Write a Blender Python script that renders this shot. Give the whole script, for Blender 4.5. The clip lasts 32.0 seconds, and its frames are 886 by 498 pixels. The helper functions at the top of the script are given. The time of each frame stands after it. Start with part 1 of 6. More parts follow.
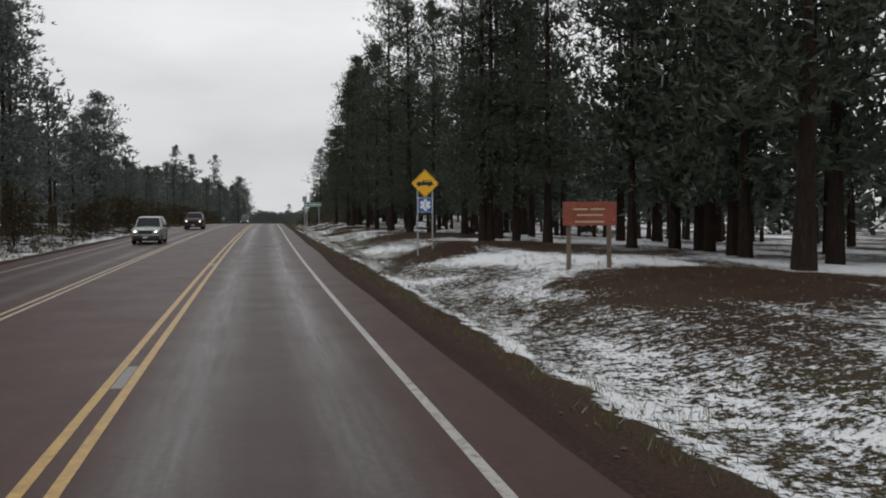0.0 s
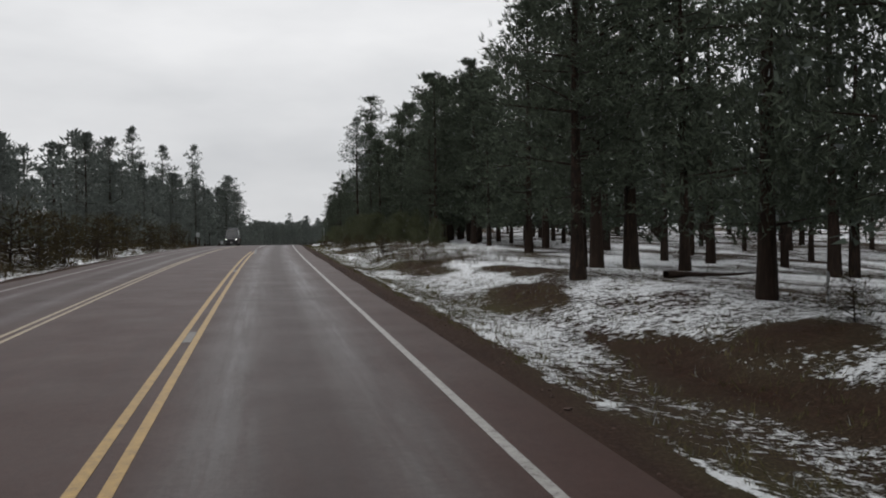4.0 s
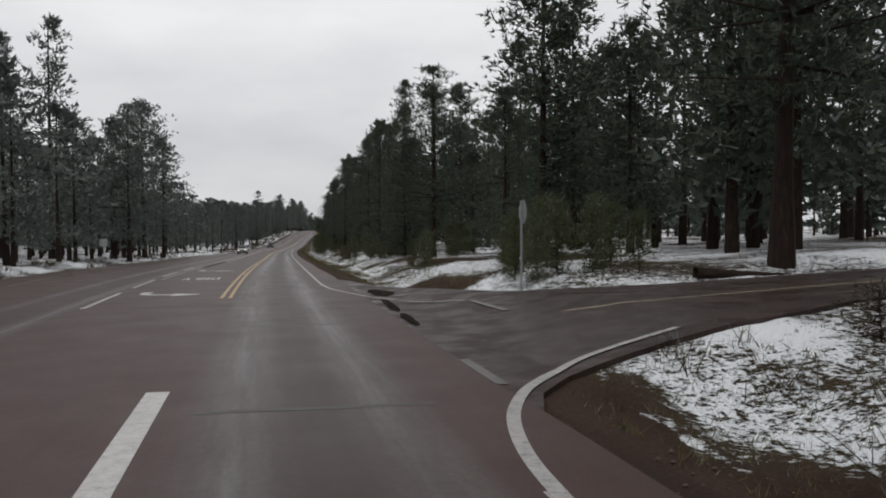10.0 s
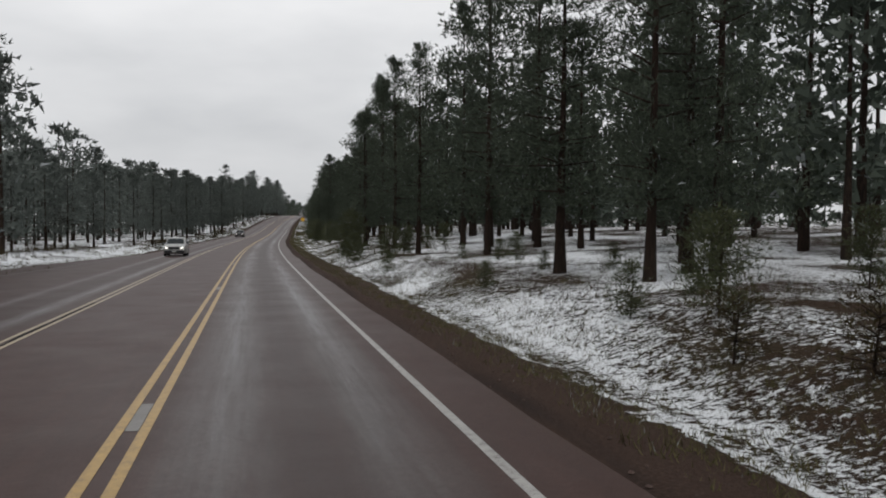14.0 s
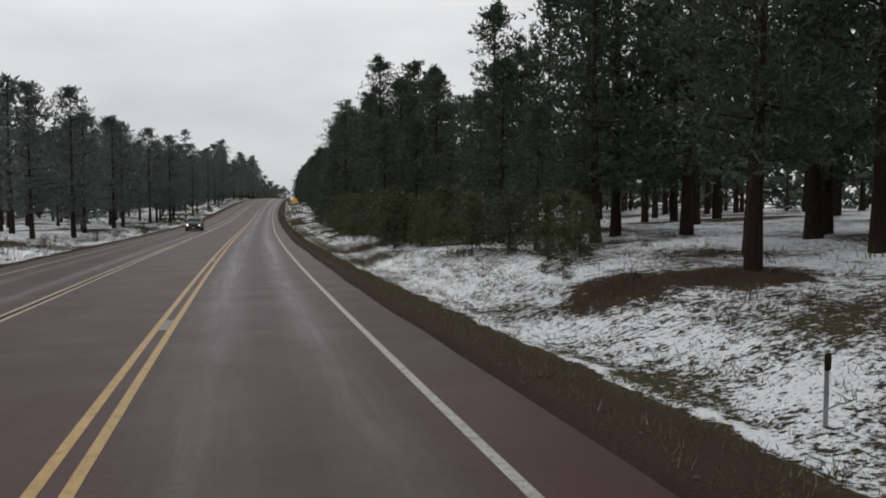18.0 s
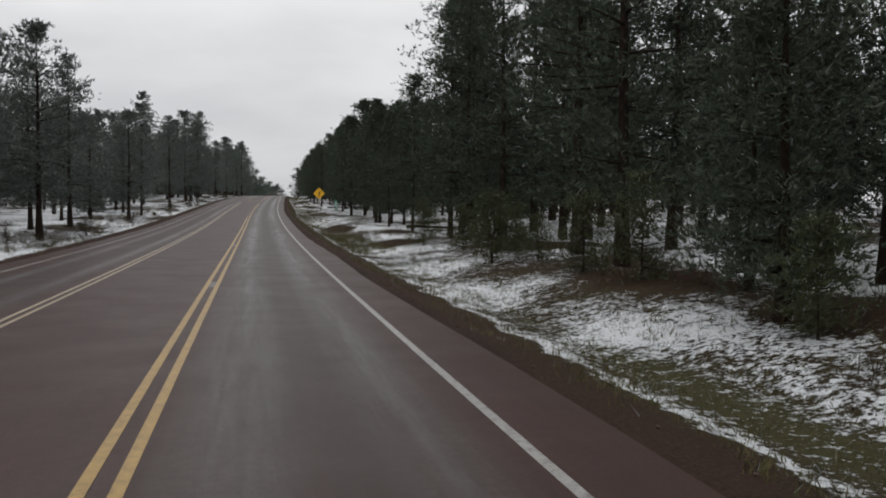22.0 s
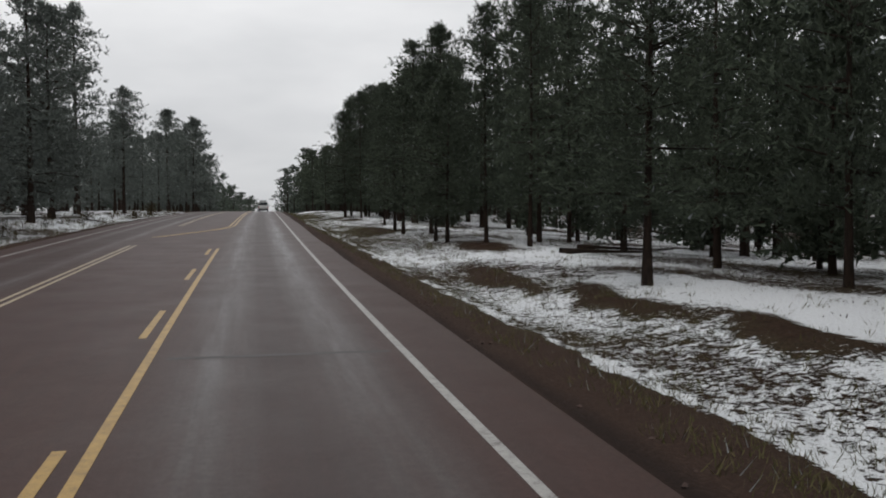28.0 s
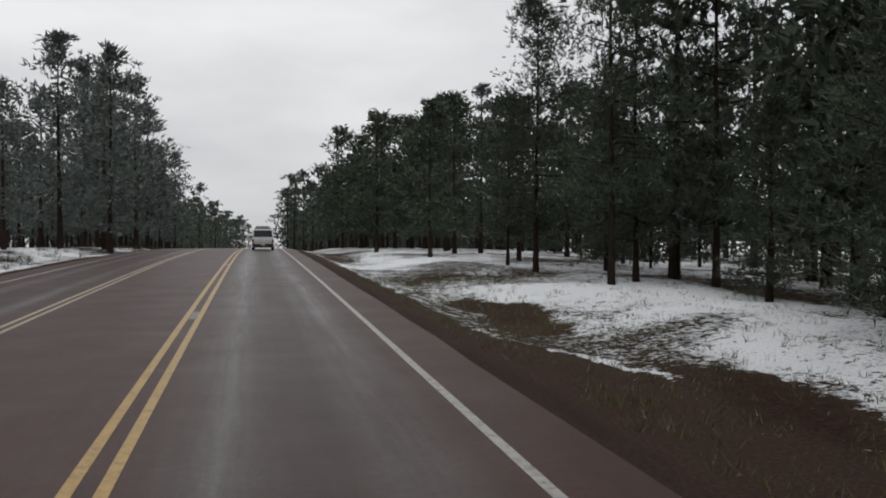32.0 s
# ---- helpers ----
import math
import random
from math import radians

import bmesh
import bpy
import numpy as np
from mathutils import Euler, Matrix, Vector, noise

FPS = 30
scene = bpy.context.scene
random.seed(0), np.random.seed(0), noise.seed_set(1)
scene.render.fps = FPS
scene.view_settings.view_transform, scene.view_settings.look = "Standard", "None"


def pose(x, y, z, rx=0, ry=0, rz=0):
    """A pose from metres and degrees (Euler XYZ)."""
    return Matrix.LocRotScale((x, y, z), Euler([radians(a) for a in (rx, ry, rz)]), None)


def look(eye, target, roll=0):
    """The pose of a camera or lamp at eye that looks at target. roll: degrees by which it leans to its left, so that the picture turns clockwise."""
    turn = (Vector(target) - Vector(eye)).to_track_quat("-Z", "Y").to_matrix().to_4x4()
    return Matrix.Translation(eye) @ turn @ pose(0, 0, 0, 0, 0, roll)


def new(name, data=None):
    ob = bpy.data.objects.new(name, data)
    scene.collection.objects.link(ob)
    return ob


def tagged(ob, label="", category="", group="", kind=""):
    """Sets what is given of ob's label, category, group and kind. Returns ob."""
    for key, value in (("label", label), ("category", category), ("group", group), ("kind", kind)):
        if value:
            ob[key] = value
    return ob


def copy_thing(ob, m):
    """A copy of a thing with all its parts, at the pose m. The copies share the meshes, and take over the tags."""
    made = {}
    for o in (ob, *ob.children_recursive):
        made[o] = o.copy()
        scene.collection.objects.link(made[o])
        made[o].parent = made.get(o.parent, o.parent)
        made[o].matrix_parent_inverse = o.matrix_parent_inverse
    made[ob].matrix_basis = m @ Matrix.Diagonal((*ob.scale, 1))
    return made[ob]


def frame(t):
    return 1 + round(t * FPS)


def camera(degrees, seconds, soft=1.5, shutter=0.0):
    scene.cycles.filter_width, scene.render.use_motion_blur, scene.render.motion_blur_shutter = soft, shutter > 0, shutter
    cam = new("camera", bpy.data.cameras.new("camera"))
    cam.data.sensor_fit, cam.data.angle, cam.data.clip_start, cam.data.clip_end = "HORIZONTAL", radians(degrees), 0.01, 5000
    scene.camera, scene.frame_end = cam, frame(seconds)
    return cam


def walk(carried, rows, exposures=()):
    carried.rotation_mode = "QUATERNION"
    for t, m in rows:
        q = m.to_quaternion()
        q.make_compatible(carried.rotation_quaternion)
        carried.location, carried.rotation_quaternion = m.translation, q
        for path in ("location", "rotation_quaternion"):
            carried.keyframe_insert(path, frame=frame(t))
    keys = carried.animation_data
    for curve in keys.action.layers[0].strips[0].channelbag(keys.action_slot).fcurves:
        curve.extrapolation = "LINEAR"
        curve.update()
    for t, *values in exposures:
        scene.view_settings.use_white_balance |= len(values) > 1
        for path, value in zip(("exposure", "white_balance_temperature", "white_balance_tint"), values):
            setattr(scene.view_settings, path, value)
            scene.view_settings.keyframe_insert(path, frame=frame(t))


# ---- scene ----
cam = camera(53.7, 32.0, soft=1.9)
PATH = [
    (0.0, 0.041, 0.000, 2.259, 88.76, 0.30, -12.37),
    (0.5, -0.024, 11.443, 2.531, 88.87, 0.28, -12.14),
    (1.0, -0.079, 22.913, 2.814, 89.01, -0.09, -11.95),
    (1.5, -0.020, 34.457, 3.099, 88.94, -0.27, -12.12),
    (2.0, 0.093, 46.070, 3.396, 89.08, 0.17, -12.41),
    (2.5, 0.287, 57.690, 3.717, 88.93, 0.53, -12.49),
    (3.0, 0.506, 69.227, 4.033, 88.92, 0.59, -12.61),
    (3.5, 0.686, 80.635, 4.311, 89.02, 0.73, -12.61),
    (4.0, 0.867, 91.960, 4.567, 89.27, 0.85, -12.62),
    (4.5, 1.049, 103.227, 4.836, 89.27, 0.71, -12.79),
    (6.5, 2.047, 148.535, 5.684, 89.34, 1.15, -13.78),
    (7.0, 2.372, 159.790, 5.829, 89.05, 1.03, -13.94),
    (7.5, 2.738, 171.005, 5.951, 88.77, 1.00, -14.10),
    (8.0, 3.141, 182.186, 6.048, 88.72, 0.82, -14.27),
    (8.5, 3.579, 193.332, 6.117, 88.94, 0.78, -14.39),
    (9.0, 4.049, 204.447, 6.155, 89.17, 0.58, -14.58),
    (9.5, 4.587, 215.496, 6.160, 88.61, 0.45, -14.73),
    (10.0, 5.161, 226.627, 6.128, 88.25, 0.26, -14.85),
    (10.5, 5.772, 237.786, 6.057, 88.20, 0.27, -14.88),
    (11.0, 6.425, 248.972, 5.946, 88.27, 0.09, -14.90),
    (11.5, 7.127, 260.163, 5.772, 88.14, 0.14, -15.38),
    (12.0, 7.879, 271.340, 5.551, 87.82, -0.10, -15.74),
    (12.5, 8.659, 282.540, 5.294, 87.37, -0.29, -15.89),
    (13.0, 9.487, 293.769, 5.002, 87.48, -0.39, -16.14),
    (13.5, 10.363, 305.015, 4.714, 87.53, -0.52, -16.39),
    (15.5, 13.885, 350.041, 3.589, 87.15, 0.28, -17.65),
    (16.0, 14.778, 361.289, 3.343, 87.14, 0.22, -17.98),
    (16.5, 15.717, 372.527, 3.081, 86.82, 0.07, -18.17),
    (17.0, 16.686, 383.755, 2.826, 86.48, 0.09, -18.28),
    (17.5, 17.684, 394.979, 2.574, 86.80, -0.37, -18.20),
    (18.0, 18.728, 406.191, 2.324, 86.51, -0.05, -18.43),
    (18.5, 19.757, 417.347, 2.086, 86.62, -0.41, -18.42),
    (19.0, 20.817, 428.439, 1.855, 86.48, -0.67, -18.05),
    (19.5, 21.868, 439.506, 1.644, 86.30, -0.78, -18.06),
    (20.0, 22.951, 450.580, 1.440, 86.89, -1.00, -18.16),
    (20.5, 24.143, 461.682, 1.243, 86.82, -0.61, -18.49),
    (21.0, 25.386, 472.812, 1.056, 86.99, -0.42, -18.69),
    (21.5, 26.714, 483.964, 0.873, 86.75, -0.39, -18.93),
    (22.0, 28.098, 495.134, 0.703, 86.67, -0.43, -19.18),
    (22.5, 29.515, 506.309, 0.568, 86.54, -0.60, -19.24),
    (23.0, 30.942, 517.475, 0.449, 87.17, -0.37, -19.23),
    (23.5, 32.304, 528.636, 0.322, 87.31, -0.49, -19.24),
    (24.0, 33.670, 539.778, 0.221, 87.17, -0.60, -19.39),
    (24.5, 35.114, 550.919, 0.169, 87.34, -0.52, -19.44),
    (26.5, 41.055, 595.534, 0.378, 87.71, 0.02, -20.75),
    (27.0, 42.598, 606.695, 0.528, 87.55, 0.19, -20.93),
    (27.5, 44.212, 617.847, 0.705, 87.58, 0.08, -20.96),
    (28.0, 45.869, 628.999, 0.910, 87.55, 0.16, -21.06),
    (28.5, 47.527, 640.180, 1.124, 87.85, 0.19, -21.18),
    (29.0, 49.230, 651.416, 1.347, 88.22, 0.05, -21.32),
    (29.5, 50.955, 662.683, 1.601, 88.17, 0.59, -21.24),
    (30.0, 52.704, 673.902, 1.854, 88.48, 0.31, -21.30),
    (30.5, 54.472, 685.084, 2.096, 88.58, 0.34, -21.46),
    (31.0, 56.261, 696.235, 2.322, 88.75, 0.48, -21.34),
    (31.5, 58.098, 707.359, 2.489, 88.80, 0.24, -21.34),
    (32.0, 59.952, 718.472, 2.635, 88.88, -0.11, -21.71),
]
walk(cam, [(t, pose(*r)) for t, *r in PATH])

# ---- light: an overcast, wet winter day ----
world = bpy.data.worlds.new("world")
scene.world = world
world.use_nodes = True
_n, _l = world.node_tree.nodes, world.node_tree.links
_n.clear()
_sky = _n.new("ShaderNodeTexSky")
_sky.sky_type, _sky.sun_disc = "NISHITA", False
_sky.sun_elevation, _sky.sun_rotation = radians(48), radians(200)
_grey = _n.new("ShaderNodeHueSaturation")
_grey.inputs["Saturation"].default_value, _grey.inputs["Value"].default_value = 0.10, 0.10
_co = _n.new("ShaderNodeTexCoord")
_map = _n.new("ShaderNodeMapping")
_map.inputs["Scale"].default_value = (1.6, 1.6, 5.0)
_cl = _n.new("ShaderNodeTexNoise")
_cl.inputs["Scale"].default_value, _cl.inputs["Detail"].default_value, _cl.inputs["Roughness"].default_value = 1.5, 5.0, 0.5
_cr = _n.new("ShaderNodeValToRGB")
_cr.color_ramp.elements[0].position, _cr.color_ramp.elements[0].color = 0.30, (0.62, 0.635, 0.66, 1)
_cr.color_ramp.elements[1].position, _cr.color_ramp.elements[1].color = 0.66, (0.90, 0.905, 0.92, 1)
_sep = _n.new("ShaderNodeSeparateXYZ")
_up = _n.new("ShaderNodeMapRange")
_up.inputs["From Min"].default_value, _up.inputs["From Max"].default_value = 0.0, 0.45
_up.inputs["To Min"].default_value, _up.inputs["To Max"].default_value = 0.84, 1.12
_mul = _n.new("ShaderNodeVectorMath")
_mul.operation = "SCALE"
_mix = _n.new("ShaderNodeMixRGB")
_mix.inputs["Fac"].default_value = 0.90
_bg = _n.new("ShaderNodeBackground")
_bg.inputs["Strength"].default_value = 1.0
_wo = _n.new("ShaderNodeOutputWorld")
_l.new(_sky.outputs["Color"], _grey.inputs["Color"])
_l.new(_co.outputs["Generated"], _map.inputs["Vector"])
_l.new(_map.outputs["Vector"], _cl.inputs["Vector"])
_l.new(_cl.outputs["Fac"], _cr.inputs["Fac"])
_l.new(_co.outputs["Generated"], _sep.inputs["Vector"])
_l.new(_sep.outputs["Z"], _up.inputs["Value"])
_l.new(_cr.outputs["Color"], _mul.inputs["Vector"])
_l.new(_up.outputs["Result"], _mul.inputs["Scale"])
_l.new(_grey.outputs["Color"], _mix.inputs["Color1"])
_l.new(_mul.outputs["Vector"], _mix.inputs["Color2"])
_l.new(_mix.outputs["Color"], _bg.inputs["Color"])
_l.new(_bg.outputs["Background"], _wo.inputs["Surface"])

sun = new("sun", bpy.data.lights.new("sun", "SUN"))
sun.data.energy, sun.data.angle, sun.data.color = 0.6, radians(30), (1.0, 0.98, 0.95)
sun.matrix_world = look((-40, -60, 110), (0, 0, 0))
scene.view_settings.exposure = 0.0


# ---- materials ----
class Mat:
    """A node material with a few short ways to build procedural surfaces."""

    def __init__(self, name, rough=0.8, metal=0.0):
        self.m = bpy.data.materials.new(name)
        self.m.use_nodes = True
        self.n, self.l = self.m.node_tree.nodes, self.m.node_tree.links
        self.b = self.n["Principled BSDF"]
        self.b.inputs["Roughness"].default_value, self.b.inputs["Metallic"].default_value = rough, metal

    def coords(self, kind="Object", scale=(1, 1, 1)):
        c, m = self.n.new("ShaderNodeTexCoord"), self.n.new("ShaderNodeMapping")
        m.inputs["Scale"].default_value = scale
        self.l.new(c.outputs[kind], m.inputs["Vector"])
        return m.outputs["Vector"]

    def uv(self, scale=(1, 1, 1)):
        return self.coords("UV", scale)

    def noise(self, vec, scale, detail=4.0, rough=0.55, distort=0.0):
        t = self.n.new("ShaderNodeTexNoise")
        t.inputs["Scale"].default_value, t.inputs["Detail"].default_value = scale, detail
        t.inputs["Roughness"].default_value, t.inputs["Distortion"].default_value = rough, distort
        self.l.new(vec, t.inputs["Vector"])
        return t.outputs["Fac"]

    def ramp(self, fac, stops):
        r = self.n.new("ShaderNodeValToRGB")
        e = r.color_ramp.elements
        while len(e) < len(stops):
            e.new(0.5)
        for k, (p, c) in zip(e, stops):
            k.position, k.color = p, ((c, c, c, 1) if isinstance(c, (int, float)) else (*c, 1))
        self.l.new(fac, r.inputs["Fac"])
        return r.outputs["Color"]

    def mix(self, fac, a, b, mode="MIX"):
        x = self.n.new("ShaderNodeMixRGB")
        x.blend_type = mode
        for v, s in ((fac, "Fac"), (a, "Color1"), (b, "Color2")):
            if isinstance(v, (int, float)):
                x.inputs[s].default_value = v if s == "Fac" else (v, v, v, 1)
            elif isinstance(v, tuple):
                x.inputs[s].default_value = (*v, 1)
            else:
                self.l.new(v, x.inputs[s])
        return x.outputs["Color"]

    def math(self, op, a, b=0.0, c=0.0):
        x = self.n.new("ShaderNodeMath")
        x.operation = op
        for i, v in enumerate((a, b, c)):
            if isinstance(v, (int, float)):
                x.inputs[i].default_value = v
            else:
                self.l.new(v, x.inputs[i])
        return x.outputs["Value"]

    def color(self, c):
        if isinstance(c, tuple):
            self.b.inputs["Base Color"].default_value = (*c, 1)
        else:
            self.l.new(c, self.b.inputs["Base Color"])
        return self

    def rough(self, r):
        self.l.new(r, self.b.inputs["Roughness"])
        return self

    def bump(self, h, strength=0.4, dist=0.02):
        x = self.n.new("ShaderNodeBump")
        x.inputs["Strength"].default_value, x.inputs["Distance"].default_value = strength, dist
        self.l.new(h, x.inputs["Height"])
        self.l.new(x.outputs["Normal"], self.b.inputs["Normal"])
        return self

    def attribute(self, name):
        a = self.n.new("ShaderNodeAttribute")
        a.attribute_name = name
        return a.outputs["Fac"]

    def rand(self):
        return self.n.new("ShaderNodeNewGeometry").outputs["Random Per Island"]

    def orand(self):
        return self.n.new("ShaderNodeObjectInfo").outputs["Random"]

    def axis(self, vec, k):
        s = self.n.new("ShaderNodeSeparateXYZ")
        self.l.new(vec, s.inputs["Vector"])
        return s.outputs[k]


def plain(name, col, rough=0.6, metal=0.0, grain=0.12, scale=30.0, gloss=0.5):
    """A surface of one colour with fine grain and faint soiling."""
    m = Mat(name, rough, metal)
    m.b.inputs["Specular IOR Level"].default_value = gloss
    v = m.coords()
    f = m.math("ADD", m.math("MULTIPLY", m.noise(v, scale, 5), 0.6), m.math("MULTIPLY", m.noise(v, scale / 9, 3), 0.4))
    lo, hi = tuple(c * (1 - 2.2 * grain) for c in col), tuple(min(1, c * (1 + 1.4 * grain)) for c in col)
    m.color(m.ramp(f, [(0.3, lo), (0.7, hi)]))
    return m.m


def band(m, u, centre, width):
    """1 at the lateral distance centre, fading to 0 over width."""
    d = m.math("ABSOLUTE", m.math("SUBTRACT", u, centre))
    return m.math("SMOOTH_MIN", 1.0, m.math("MAXIMUM", m.math("SUBTRACT", 1.0, m.math("DIVIDE", d, width)), 0.0), 0.15)


def road_material():
    m = Mat("wet_red_asphalt", 0.4)
    m.b.inputs["Specular IOR Level"].default_value = 0.13
    v = m.uv()
    u = m.axis(v, "X")
    fine = m.noise(v, 48, 4, 0.75)
    mid = m.noise(m.uv((1.0, 0.10, 1)), 2.0, 6, 0.65)
    wide = m.noise(m.uv((0.8, 0.02, 1)), 1.0, 3)
    blot = m.noise(v, 0.35, 6, 0.6)
    grit = m.noise(v, 9.0, 6, 0.75)
    base = m.ramp(fine, [(0.30, (0.023, 0.0115, 0.0095)), (0.5, (0.053, 0.027, 0.023)), (0.72, (0.110, 0.062, 0.053))])
    base = m.mix(m.ramp(mid, [(0.40, 0.0), (0.75, 0.30)]), base, (0.040, 0.024, 0.022))
    base = m.mix(m.ramp(blot, [(0.45, 0.0), (0.75, 0.2)]), base, (0.070, 0.050, 0.045))
    base = m.mix(m.ramp(grit, [(0.44, 0.0), (0.64, 0.5)]), base, (0.096, 0.056, 0.048))
    lane = m.math("ADD", band(m, u, -1.75, 1.9), m.math("MULTIPLY", band(m, u, -9.0, 1.8), 0.6))
    base = m.mix(m.ramp(m.noise(m.uv((4.0, 0.3, 1)), 1.0, 6, 0.75), [(0.35, 0.0), (0.70, 0.5)]), base, (0.030, 0.019, 0.017))
    base = m.mix(m.math("MULTIPLY", lane, 0.45), base, (0.040, 0.034, 0.034))
    tracks = m.math("ADD", band(m, u, -0.90, 0.64), band(m, u, -2.72, 0.72))
    tracks = m.math("ADD", tracks, m.math("ADD", band(m, u, -8.2, 0.42), band(m, u, -9.9, 0.42)))
    patchy = m.ramp(m.math("ADD", m.math("MULTIPLY", wide, 0.6), m.math("MULTIPLY", mid, 0.4)), [(0.36, 0.15), (0.62, 1.0)])
    streak = m.noise(m.uv((7.0, 0.22, 1)), 1.0, 7, 0.75)
    patchy = m.math("MULTIPLY", patchy, m.ramp(streak, [(0.34, 0.50), (0.58, 1.0)]))
    wet = m.math("MULTIPLY", tracks, patchy)
    # grey of the worn tracks, their sky sheen painted in as lighter colour
    base = m.mix(m.math("MULTIPLY", wet, 0.80), base, m.ramp(grit, [(0.40, (0.084, 0.080, 0.079)), (0.62, (0.135, 0.130, 0.128))]))
    edge = m.math("ADD", m.math("SUBTRACT", m.math("ABSOLUTE", m.math("ADD", u, 5.2)), 5.75), m.math("MULTIPLY", m.math("SUBTRACT", m.noise(m.uv((1.0, 0.25, 1)), 1.6, 6, 0.75), 0.5), 1.3))
    loose = m.ramp(edge, [(0.0, 0.0), (0.45, 0.85)])
    base = m.mix(loose, base, m.ramp(m.noise(v, 26, 5, 0.8), [(0.36, (0.022, 0.013, 0.011)), (0.62, (0.080, 0.048, 0.040))]))
    m.color(base)
    r = m.ramp(m.noise(v, 0.6, 4, 0.6), [(0.3, 0.44), (0.7, 0.52)])
    m.rough(m.mix(m.math("MULTIPLY", wet, 0.75), r, 0.24))
    m.bump(m.math("ADD", fine, m.math("MULTIPLY", m.noise(v, 170, 2), 0.6)), 0.25, 0.005)
    return m.m


def paint_material(name, col, wear):
    m = Mat(name, 0.45)
    v = m.coords("Object")
    f = m.math("ADD", m.math("MULTIPLY", m.noise(v, 7, 6, 0.7), 0.55), m.math("MULTIPLY", m.noise(v, 60, 4, 0.7), 0.45))
    m.color(m.ramp(f, [(wear - 0.12, (0.075, 0.058, 0.054)), (wear, tuple(c * 0.62 for c in col)), (wear + 0.22, col)]))
    m.bump(m.noise(v, 90, 3), 0.3, 0.004)
    return m.m


def ground_material():
    m = Mat("snowy_forest_floor", 0.9)
    m.b.inputs["Specular IOR Level"].default_value = 0.1
    v = m.uv()
    u = m.axis(v, "X")
    lump = m.noise(m.uv((1.0, 0.55, 1)), 0.16, 6, 0.6, 0.6)
    fine = m.noise(v, 2.6, 7, 0.68)
    tiny = m.noise(v, 16, 5, 0.7)
    grit = m.noise(v, 42, 4, 0.75)
    speck = m.math("ADD", m.math("MULTIPLY", tiny, 0.55), m.math("MULTIPLY", grit, 0.45))
    earth = m.ramp(speck, [(0.36, (0.014, 0.011, 0.008)), (0.5, (0.046, 0.034, 0.022)), (0.62, (0.120, 0.092, 0.055))])
    earth = m.mix(m.ramp(m.noise(v, 1.3, 6, 0.65), [(0.42, 0.0), (0.62, 0.6)]), earth, m.ramp(speck, [(0.38, (0.018, 0.012, 0.009)), (0.62, (0.070, 0.046, 0.032))]))
    ragged = m.math("MULTIPLY", m.math("SUBTRACT", m.math("ADD", m.noise(v, 0.55, 6, 0.7), m.math("MULTIPLY", m.noise(v, 3.5, 5, 0.7), 0.5)), 0.75), 1.7)
    soil = m.attribute("soil")
    soil = m.math("MINIMUM", m.math("MAXIMUM", m.math("ADD", soil, m.math("MULTIPLY", ragged, m.ramp(soil, [(0.02, 0.0), (0.2, 1.0)]))), 0.0), 1.0)
    red = m.ramp(m.noise(v, 0.07, 3), [(0.50, 0.0), (0.60, 0.65)])
    clod = m.math("ADD", m.math("MULTIPLY", speck, 0.6), m.math("MULTIPLY", m.noise(v, 5.0, 6, 0.75), 0.4))
    earth = m.mix(m.math("MAXIMUM", red, m.math("MULTIPLY", soil, 0.9)), earth, m.ramp(clod, [(0.38, (0.009, 0.005, 0.004)), (0.50, (0.028, 0.0135, 0.009)), (0.60, (0.074, 0.036, 0.024))]))
    green = m.math("MAXIMUM", m.ramp(m.noise(v, 0.11, 5, 0.6), [(0.47, 0.0), (0.62, 0.45)]), m.attribute("lush"))
    verge = m.math("MULTIPLY", m.math("MULTIPLY", band(m, u, 4.0, 6.0), green), m.math("SUBTRACT", 1.0, m.math("MULTIPLY", soil, 0.85)))
    earth = m.mix(verge, earth, m.ramp(speck, [(0.38, (0.034, 0.035, 0.014)), (0.60, (0.118, 0.120, 0.050))]))
    past = m.math("SUBTRACT", m.attribute("rim"), u)
    frayed = m.math("MULTIPLY", m.math("SUBTRACT", m.noise(m.uv((1.0, 0.5, 1)), 1.3, 6, 0.7), 0.5), 1.6)
    cinder = m.ramp(m.math("ADD", past, frayed), [(-0.25, 0.0), (0.65, 1.0)])
    cinder = m.math("MULTIPLY", cinder, m.math("GREATER_THAN", u, 0.0))
    left = m.ramp(m.math("ADD", band(m, u, -12.3, 2.2), m.math("MULTIPLY", m.noise(v, 1.1, 6, 0.7), 0.8)), [(0.64, 0.0), (0.84, 1.0)])
    cinder = m.math("MAXIMUM", cinder, m.math("MULTIPLY", left, m.math("LESS_THAN", u, 0.0)))
    earth = m.mix(cinder, earth, m.ramp(speck, [(0.36, (0.020, 0.012, 0.009)), (0.52, (0.052, 0.032, 0.024)), (0.66, (0.110, 0.070, 0.053))]))
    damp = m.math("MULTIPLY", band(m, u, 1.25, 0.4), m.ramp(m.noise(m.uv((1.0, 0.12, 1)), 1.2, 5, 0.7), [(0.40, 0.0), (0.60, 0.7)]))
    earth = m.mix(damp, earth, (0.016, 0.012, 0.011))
    snow = m.math("ADD", m.math("MULTIPLY", lump, 0.42), m.math("MULTIPLY", fine, 0.26))
    snow = m.math("ADD", snow, m.math("MULTIPLY", m.noise(v, 8.0, 6, 0.75), 0.40))
    snow = m.math("SUBTRACT", snow, m.math("MULTIPLY", cinder, 0.22))
    snow = m.math("SUBTRACT", snow, m.math("MULTIPLY", soil, 0.17))
    snow = m.math("SUBTRACT", snow, m.math("MULTIPLY", m.attribute("verge"), 0.052))
